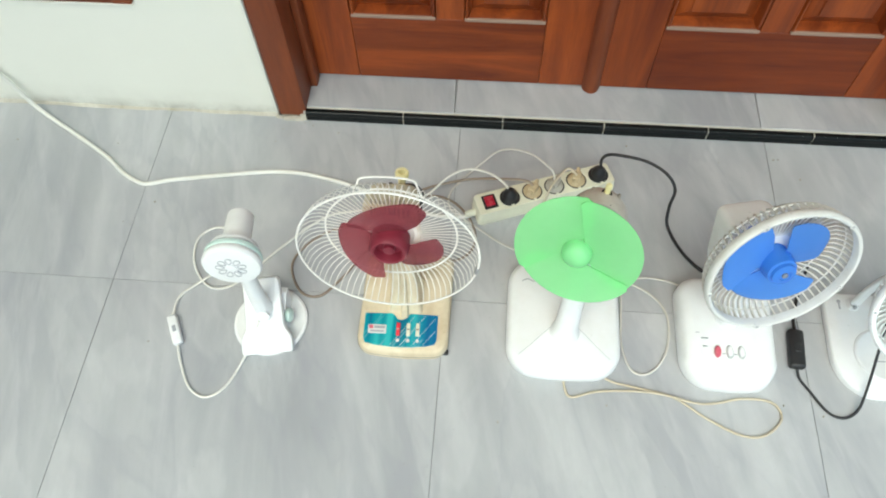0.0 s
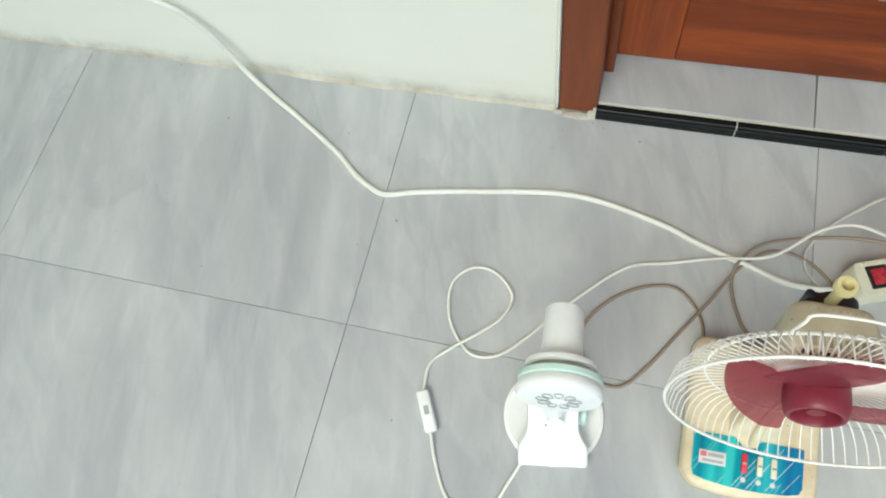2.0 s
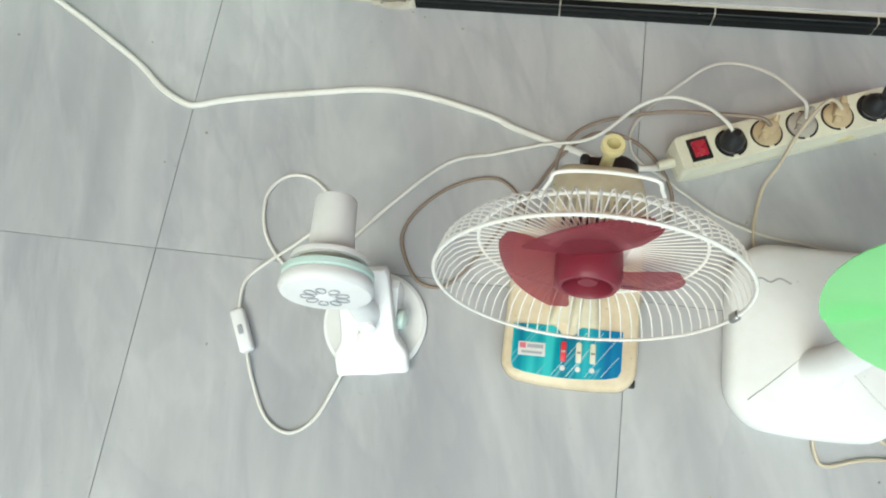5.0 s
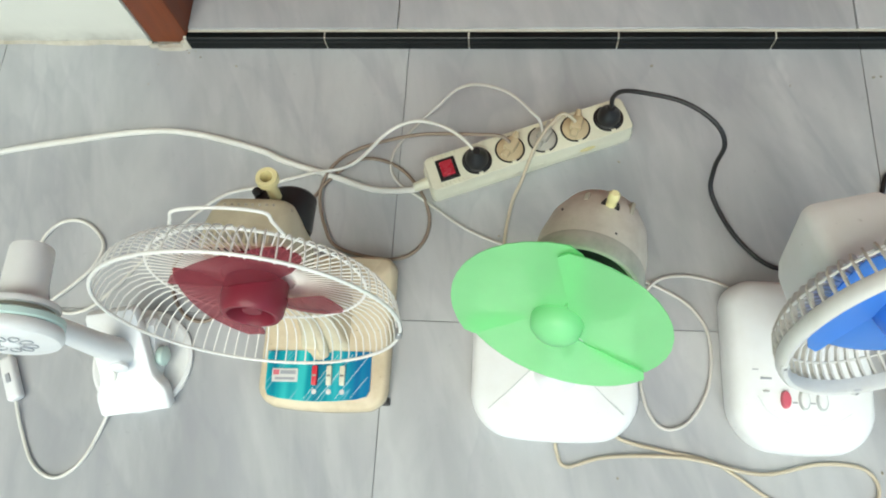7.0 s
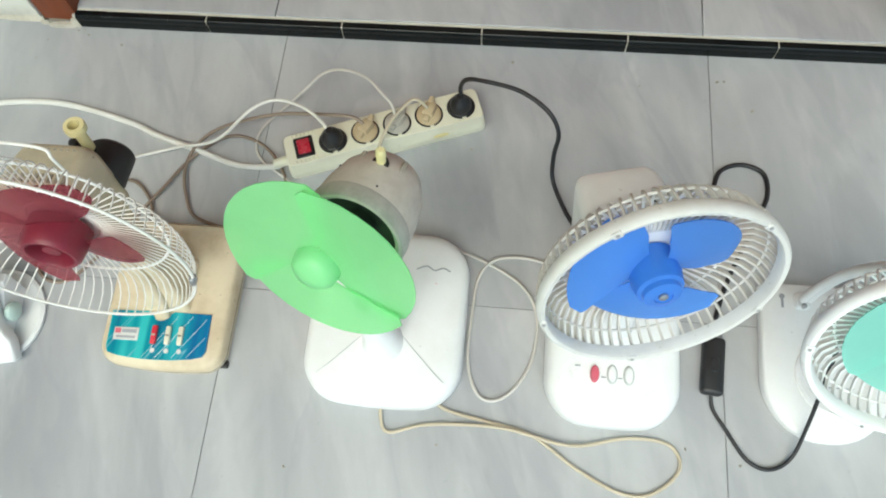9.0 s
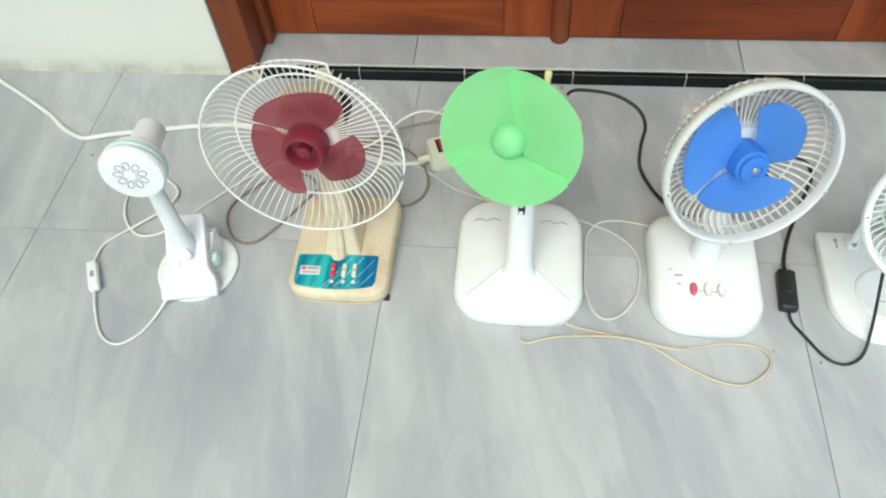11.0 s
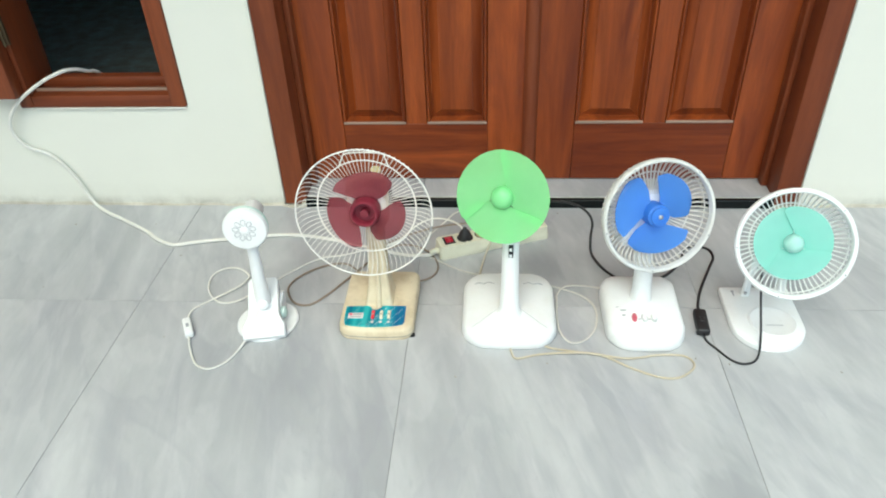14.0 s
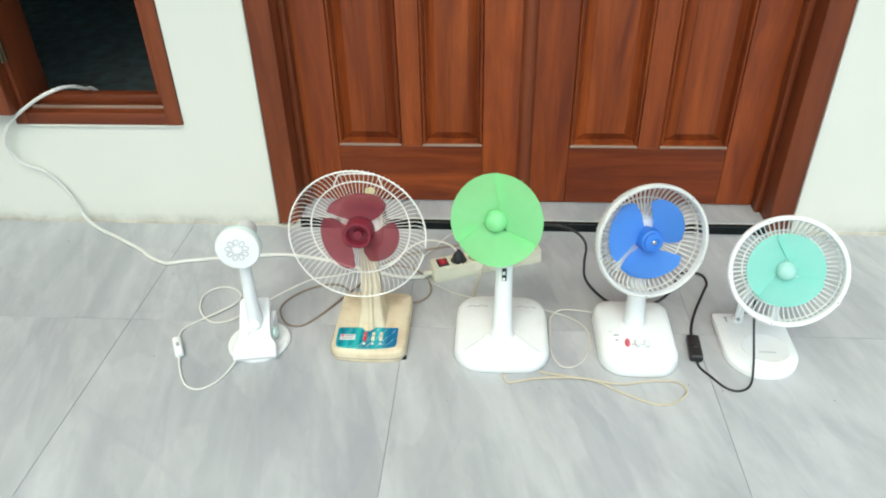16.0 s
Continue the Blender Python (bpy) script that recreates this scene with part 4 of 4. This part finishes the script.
def ribbed_guard(fan, m, r, count, depth, mat, rib_mat, wide, rim):
    """A moulded guard: a thick rim, flat curved ribs, three rear hoops and a back plate."""
    prof = [(r * 1.0, -0.004), (r * 0.992, -depth * 0.35), (r * 0.955, -depth * 0.66), (r * 0.88, -depth * 0.88), (r * 0.76, -depth * 0.98), (r * 0.45, -depth * 1.03), (r * 0.31, -depth * 1.03)]
    g = part("guard", lathe([(r - rim, -0.006), (r + rim * 0.5, -0.007), (r + rim * 0.85, -0.004), (r + rim * 0.9, 0.001), (r + rim * 0.7, 0.005), (r + rim * 0.2, 0.0070), (r - rim * 0.6, 0.0062), (r - rim, 0.003), (r - rim, -0.006)], 96, (False, False), m=m), mat, fan, "moulded ribbed guard, its front cover missing")
    fin_guard("rib", prof, count, wide, wide * 1.9, m, rib_mat, g)
    part("hoop", hoop(r * 0.73, -depth * 1.0, 0.0014, m=m), mat, g)
    part("hoop", hoop(r * 0.962, -depth * 0.62, 0.0013, m=m), mat, g)
    part("back_plate", lathe([(r * 0.34, -depth * 1.06), (r * 0.34, -depth * 0.97), (r * 0.10, -depth * 0.97)], 40, m=m), mat, g)
    for k in range(5):
        part("catch", block(r - rim * 0.9, r + rim * 0.75, -0.0042, 0.0042, 0.0045, 0.0078, 0.0010, 1, m=m @ pose(0, 0, 0, 0, 0, 72 * k - 98)), mat, g)
        part("screw_boss", lathe([(0.0017, 0.0060), (0.0017, 0.0084), (0.0008, 0.0086)], 10, m=m @ pose(r * math.cos(radians(72 * k - 98)), r * math.sin(radians(72 * k - 98)), 0)), STEEL, g)
    return g


# ---- blue fan ----
blue_fan = thing("desk_fan", (0.468, -0.04, 0), "white desk fan with ribbed guard and blue blades", "fan", "table fans before the door")
out = rounded(0.3915, 0.5460, -0.126, 0.056, 0.030, 0.040, 10, 0.011)
part("base", stack(out, ((0.004, 0.0), (0.001, 0.003), (0.0, 0.008), (0.002, 0.026, 0.03), (0.006, 0.034, 0.06), (0.013, 0.039, 0.08), (0.028, 0.0415, 0.09), (0.055, 0.043, 0.09))), WHITE, blue_fan)
oval_button((0.446, -0.081, 0.0385), 0.0050, 0.0095, 0.0085, FADED_RED, blue_fan, label="faded red oval button")
for x in (0.4655, 0.4840):
    oval_button((x, -0.080, 0.0385), 0.0060, 0.0112, 0.0052, PALE_SHADE, blue_fan, name="button_surround")
    oval_button((x, -0.080, 0.0380), 0.0048, 0.0095, 0.0075, WHITE, blue_fan, label="white oval button")
    part("printed_bar", block(x - 0.012, x - 0.007, -0.0845, -0.0830, 0.036, 0.0407), GREY, blue_fan)
part("base_arc", tube(spline([(0.418, -0.078, 0.0392), (0.428, -0.094, 0.0372), (0.447, -0.104, 0.0360), (0.470, -0.107, 0.0356), (0.494, -0.104, 0.0360), (0.514, -0.093, 0.0374)], 5), 0.0010, 6), WHITE, blue_fan, "raised arc under the buttons")
for x, y in ((0.424, -0.0735), (0.414, -0.050)):
    part("printed_bar", block(x, x + 0.006, y, y + 0.0011, 0.038, 0.0420), GREY, blue_fan)
part("printed_bar", block(0.422, 0.433, -0.0600, -0.0580, 0.038, 0.0425), GREY, blue_fan)
HB = facing((0.469, -0.049, 0.257), 17.5, 13)
part("column", tube([(0.467, -0.020, 0.040), (0.467, -0.019, 0.062), (0.466, -0.012, 0.12), tuple(HB @ Vector((-0.004, -0.045, -0.070)))], [0.0225, 0.0190, 0.0178, 0.018], 24), WHITE, blue_fan)
mrings = []
for w, h, z in ((0.036, 0.042, -0.0395), (0.043, 0.052, -0.042), (0.043, 0.054, -0.058), (0.039, 0.051, -0.103), (0.035, 0.047, -0.114), (0.028, 0.040, -0.118)):
    mrings.append([(x - 0.014, y - 0.011, z + 0.003) for x, y in rounded(-w, w, -h, h, 0.010, 0.009, 3)])
part("motor_housing", loft(mrings, m=HB), WHITE, blue_fan, "boxy white motor housing")
part("knob_socket", lathe([(0.0082, -0.004), (0.0082, 0.0010), (0.0060, 0.0012), (0.003, 0.0008)], 20, m=HB @ pose(0.013, 0.0418, -0.066, -85, 0, 0)), BLACK, blue_fan)
part("knob", lathe([(0.0052, 0.0), (0.0052, 0.007), (0.0046, 0.009), (0.0046, 0.013), (0.0030, 0.0145)], 18, m=HB @ pose(0.013, 0.0405, -0.066, -82, 0, 0)), CREAM, blue_fan)
ribbed_guard(blue_fan, HB, 0.1035, 64, 0.038, WHITE_WORN, DUSTY_RIB, 0.0024, 0.0042)
wheel = part("blade_hub", lathe([(0.022, -0.034), (0.0225, -0.012), (0.0205, 0.000), (0.0170, 0.0015), (0.0165, 0.0065), (0.0085, 0.0085), (0.0080, 0.0070), (0.001, 0.0070)], 36, m=HB), BLUE_HUB, blue_fan, "blue stepped hub")
part("shaft_nut", lathe([(0.0042, 0.006), (0.0042, 0.009), (0.0020, 0.0105)], 12, m=HB), STEEL, wheel)
for k in range(3):
    part("blade", blade(0.020, 0.078, 102, 0.022, 120 * k + 26, HB, z=-0.020), BLUE, wheel, "translucent blue blade")
cable("power_cord", [(0.1845, 0.231, 0.050), (0.179, 0.240, 0.066), (0.170, 0.248, 0.070), (0.141, 0.280, 0.062), (0.104, 0.299, 0.050), (0.075, 0.300, 0.038), (0.050, 0.287, 0.020), (0.021, 0.266, 0.004),
                     (-0.006, 0.230, 0.003), (-0.010, 0.201, 0.003), (0.003, 0.179, 0.003), (0.032, 0.160, 0.003), (0.059, 0.141, 0.003), (0.096, 0.117, 0.003), (0.146, 0.098, 0.003), (0.200, 0.090, 0.003), (0.247, 0.080, 0.003),
                     (0.307, 0.059, 0.003), (0.358, 0.031, 0.003), (0.381, -0.008, 0.003), (0.377, -0.064, 0.003), (0.355, -0.103, 0.003), (0.330, -0.115, 0.003), (0.312, -0.103, 0.003), (0.301, -0.064, 0.003),
                     (0.303, 0.000, 0.003), (0.307, 0.037, 0.003), (0.325, 0.059, 0.006), (0.356, 0.066, 0.003), (0.388, 0.061, 0.003), (0.410, 0.050, 0.008)], 0.0020, GREY_CORD, blue_fan, steps=5)
plug((*SOCKETS[2], TOP), 60, DULL_PLUG, blue_fan, 0.013, label="greyish white round plug")

# ---- mint fan ----
mint_fan = thing("desk_fan", (0.715, -0.04, 0), "white desk fan with ribbed guard and pale mint blades", "fan", "table fans before the door")
out = [(x - 0.006 * (0.5 - (y + 0.137) / 0.19), y) for x, y in rounded(0.641, 0.782, -0.127, 0.053, 0.006, 0.064, 12, 0.004)]
part("base", stack(out, ((0.002, 0.0), (0.0, 0.002), (0.0, 0.012), (0.0015, 0.0145), (0.004, 0.0155), (0.03, 0.016))), WHITE, mint_fan, "flat white base with a rounded front")
part("printed_bar", block(0.705, 0.738, -0.0705, -0.0690, 0.0145, 0.0178), GREY, mint_fan)
part("raised_dish", lathe([(0.047, 0.0150), (0.046, 0.0178), (0.042, 0.0186), (0.040, 0.0174), (0.004, 0.0174)], 48, m=pose(0.722, -0.058, 0)), WHITE, mint_fan)
for kx in (0.668, 0.764):
    part("keyhole", lathe([(0.0032, 0.0140), (0.0032, 0.0164), (0.001, 0.0164)], 14, m=pose(kx, 0.036, 0)), GREY, mint_fan)
    part("keyhole", block(kx - 0.0014, kx + 0.0014, 0.022, 0.036, 0.0140, 0.01635), GREY, mint_fan)
HM = facing((0.705, -0.085, 0.222), 26, -12)
part("motor_housing", lathe([(0.024, -0.040), (0.037, -0.043), (0.038, -0.052), (0.036, -0.085), (0.030, -0.100), (0.018, -0.106), (0.002, -0.107)], 36, m=HM), WHITE, mint_fan)
# a tubular arch on the base carries the head
for r, drop in ((0.0052, 0.0), (0.0036, 0.016)):
    w = 0.038 - drop * 0.5
    arch = [(0.728 - w, 0.031, 0.014), (0.728 - w * 0.97, 0.034, 0.060), (0.728 - w * 0.78, 0.035, 0.105 - drop * 0.4), (0.728 - w * 0.40, 0.033, 0.136 - drop), (0.728, 0.032, 0.146 - drop),
            (0.728 + w * 0.40, 0.033, 0.136 - drop), (0.728 + w * 0.78, 0.035, 0.105 - drop * 0.4), (0.728 + w * 0.97, 0.034, 0.060), (0.728 + w, 0.031, 0.014)]
    part("arch_tube", tube(spline(arch, 5), r, 12), WHITE, mint_fan)
for s in (-1, 1):
    part("arch_foot", stack(rounded(0.728 + s * 0.038 - 0.009, 0.728 + s * 0.038 + 0.009, 0.020, 0.042, 0.006, 0.006, 5), ((0.0, 0.0150), (0.0005, 0.0200), (0.0025, 0.0220))), WHITE, mint_fan)
    part("screw", lathe([(0.0032, 0.020), (0.0032, 0.0240), (0.0018, 0.0250)], 14, m=pose(0.728 + s * 0.038, 0.0235, 0)), STEEL, mint_fan)
part("tilt_joint", tube([(0.728, 0.032, 0.128), (0.727, 0.028, 0.146), tuple(HM @ Vector((0, -0.024, -0.082)))], [0.009, 0.0095, 0.010], 14), WHITE, mint_fan)
ribbed_guard(mint_fan, HM, 0.0968, 62, 0.040, WHITE, WHITE, 0.0021, 0.0050)
wheel = part("blade_hub", lathe([(0.0165, -0.033), (0.0170, -0.010), (0.0155, -0.002), (0.0110, 0.0025), (0.0050, 0.0045), (0.001, 0.0048)], 36, m=HM), MINT_HUB, mint_fan, "domed mint green hub")
for k in range(3):
    part("blade", blade(0.012, 0.0672, 132, 0.010, 120 * k + 35, HM, z=-0.014, tip=0.24), MINT, wheel, "pale mint green blade")
part("power_cord", tube(spline([(0.267, 0.261, 0.058), (0.2665, 0.267, 0.074), (0.275, 0.266, 0.090), (0.296, 0.259, 0.099), (0.341, 0.244, 0.104), (0.376, 0.222, 0.098), (0.392, 0.204, 0.078),
                                (0.390, 0.192, 0.040), (0.394, 0.168, 0.010), (0.424, 0.112, 0.0035), (0.470, 0.078, 0.0035), (0.540, 0.100, 0.0035), (0.585, 0.150, 0.0035), (0.597, 0.178, 0.0035),
                                (0.608, 0.205, 0.0035), (0.635, 0.216, 0.0035), (0.662, 0.205, 0.0035), (0.665, 0.173, 0.0035), (0.650, 0.140, 0.0035), (0.612, 0.060, 0.0035), (0.594, 0.008, 0.004), (0.589, -0.024, 0.009)], 6), 0.0029, 8), BLACK, mint_fan, "black cord", 80)
bs = pose(0.5860, -0.054, 0.0090, 0, 0, -5)
insw = part("inline_switch", block(-0.0125, 0.0125, -0.034, 0.034, -0.0085, 0.0085, 0.005, 3, m=bs), BLACK, mint_fan, "black inline cord switch")
part("rocker", block(-0.0045, 0.0045, -0.008, 0.008, 0.0075, 0.0105, 0.0012, 1, m=bs), BLACK, insw)
part("power_cord", tube(spline([(0.5830, -0.086, 0.008), (0.586, -0.103, 0.0035), (0.599, -0.124, 0.003), (0.621, -0.156, 0.003), (0.645, -0.164, 0.003), (0.668, -0.150, 0.006), (0.678, -0.118, 0.030),
                                (0.680, -0.075, 0.080), (0.686, -0.030, 0.120)], 6), 0.0022, 8), BLACK, mint_fan, "black cord", 80)
plug((*SOCKETS[4], TOP), 60, BLACK, mint_fan, 0.020, label="black round plug", style="tall")

# ---- the power strip ----
SM = pose(0.1665, 0.2235, 0, 0, 0, STRIP_TURN)
strip = thing("power_strip", (0.1665, 0.2235, 0), "cream five-way power strip with a red switch, all sockets used", "power strip")
body_out = rounded(-0.1345, 0.1345, -0.0235, 0.0235, 0.007, 0.007, 5)
part("body", stack(body_out, ((0.003, 0.0), (0.0, 0.002), (0.0, 0.016), (0.0008, 0.0165), (0.0022, 0.0335), (0.0035, 0.0358), (0.006, TOP))
          , m=SM), CREAM, strip)
for x, y in SOCKETS:
    part("socket_rim", lathe([(0.0200, TOP - 0.002), (0.0198, TOP + 0.0004), (0.0190, TOP + 0.0005), (0.0186, TOP - 0.001)], 36, (False, False), m=pose(x, y, 0)), CREAM, strip)
    # no real recess: a black disc paints the shade round the sunken plug
    part("well_shade_disc", lathe([(0.0190, TOP - 0.001), (0.0188, TOP + 0.0003), (0.004, TOP + 0.0003)], 30, m=pose(x, y, 0)), BLACK, strip, "flush black disc for the shade in the socket well")
    for turn in (0, 180):
        part("earth_clip", block(0.0160, 0.0192, -0.0028, 0.0028, TOP - 0.001, TOP + 0.0012, 0.0004, 1, m=pose(x, y, 0, 0, 0, STRIP_TURN + 90 + turn)), CREAM, strip)
sx = (SM.inverted() @ Vector((0.0680, 0.1835, 0))).x
part("switch_frame", block(sx - 0.0125, sx + 0.0125, -0.0150, 0.0150, TOP - 0.002, TOP + 0.0018, 0.0008, 1, m=SM), BLACK, strip)
part("rocker_switch", block(sx - 0.0085, sx + 0.0085, -0.0105, 0.0105, TOP, TOP + 0.0050, 0.0018, 2, m=SM), SWITCH_RED, strip, "dull red rocker switch")
for k in range(6):
    for s in (-1, 1):
        part("grip_rib", block(sx - 0.014 + 0.0056 * k - 0.0012, sx - 0.014 + 0.0056 * k + 0.0012, s * 0.0195 - 0.0022, s * 0.0195 + 0.0022, TOP - 0.003, TOP + 0.0006, 0.0004, 1, m=SM), CREAM, strip)
oval_button((0.072, 0.017, 0), 0.0105, 0.0040, 0.0014, YELLOW, strip, SM @ pose(0, -0.0240, 0, 88, 0, 0), "oval_sticker", "yellow oval sticker")
part("extension_cord", tube(spline([(0.040, 0.1755, 0.014), (0.020, 0.170, 0.007), (-0.030, 0.170, 0.005), (-0.084, 0.187, 0.005), (-0.155, 0.209, 0.005), (-0.190, 0.224, 0.005), (-0.278, 0.246, 0.005), (-0.351, 0.250, 0.005),
                                    (-0.459, 0.234, 0.005), (-0.551, 0.217, 0.005), (-0.590, 0.206, 0.005), (-0.612, 0.207, 0.005), (-0.653, 0.229, 0.005), (-0.693, 0.262, 0.005), (-0.778, 0.316, 0.005), (-0.838, 0.351, 0.006),
                                    (-0.882, 0.374, 0.028), (-0.909, 0.382, 0.092), (-0.950, 0.384, 0.152), (-1.006, 0.382, 0.180), (-1.026, 0.380, 0.230), (-0.986, 0.374, 0.292), (-0.911, 0.374, 0.345),
                                    (-0.851, 0.385, 0.372), (-0.830, 0.420, 0.366), (-0.823, 0.455, 0.347), (-0.820, 0.480, 0.338), (-0.805, 0.520, 0.300), (-0.740, 0.560, 0.262), (-0.660, 0.590, 0.285), (-0.590, 0.610, 0.318), (-0.500, 0.640, 0.300), (-0.420, 0.680, 0.100), (-0.400, 0.720, 0.005)], 6), 0.0043, 10), WHITE_CORD, strip, "thick white extension cord", 80)
part("cord_sleeve", lathe([(0.0072, 0.0), (0.0066, 0.010), (0.0052, 0.020)], 16, m=SM @ pose(-0.133, 0, 0.015, 0, -90, 0)), CREAM, strip)

# crumbs on the floor
bm = bmesh.new()
rng = random.Random(5)
crumbs = [(-0.687, 0.302), (-1.021, 0.389), (-0.572, 0.168), (-0.604, 0.115), (-0.36, 0.36), (-0.245, 0.357), (-0.30, 0.372), (0.62, 0.345), (0.33, 0.36), (-0.62, 0.12)]
crumbs += [(-0.322, 0.3835), (-0.318, 0.379), (-0.309, 0.382), (-0.352, 0.386), (-0.376, 0.389), (0.655, 0.300), (0.10, -0.21), (0.29, 0.005)]
crumbs += [(rng.uniform(-0.9, 1.0), rng.uniform(-0.25, 0.38)) for _ in range(16)]
for x, y in crumbs:
    r = rng.uniform(0.0012, 0.0026)
    lathe([(r, 0.0), (r * 0.9, r * 0.5), (r * 0.3, r * 0.8)], 7, bm=bm, m=pose(x, y, 0.0002, 0, 0, rng.uniform(0, 360)) @ Matrix.Diagonal((1, rng.uniform(0.5, 1), 1, 1)))
tagged(part("crumbs", bm, GRIME_AND_HOLLOW), "small dark crumbs of dirt scattered on the tiles", "dirt", kind="stuff")

# ---- the tiled floor ----
floor = thing("floor", (0, 0, 0), "large grey marble-look porch tiles with thin dark joints", "floor", kind="structure")
part("tile_bed", block(-3.0, 3.0, -3.6, 0.41, -0.06, -0.0012), GROUT, floor)
shared = {}
for i in range(-5, 5):
    for j in range(-6, 1):
        deep = 0.5995 if j < 0 else 0.3965
        if deep not in shared:
            b = block(0.0005, 0.5995, 0.0005, deep, -0.009, 0.0, 0.0003, 1)
            ob = part("floor_tile", b, TILE, floor)
            shared[deep] = ob.data
        else:
            ob = new("floor_tile", shared[deep])
            ob.parent = floor
        ob.location = (0.6 * i, 0.6 * j, 0)
ground = tagged(part("ground", block(-400, 400, -400, 400, -0.20, -0.061), CEMENT), "plain pale concrete yard around the porch and house", "ground", kind="structure")
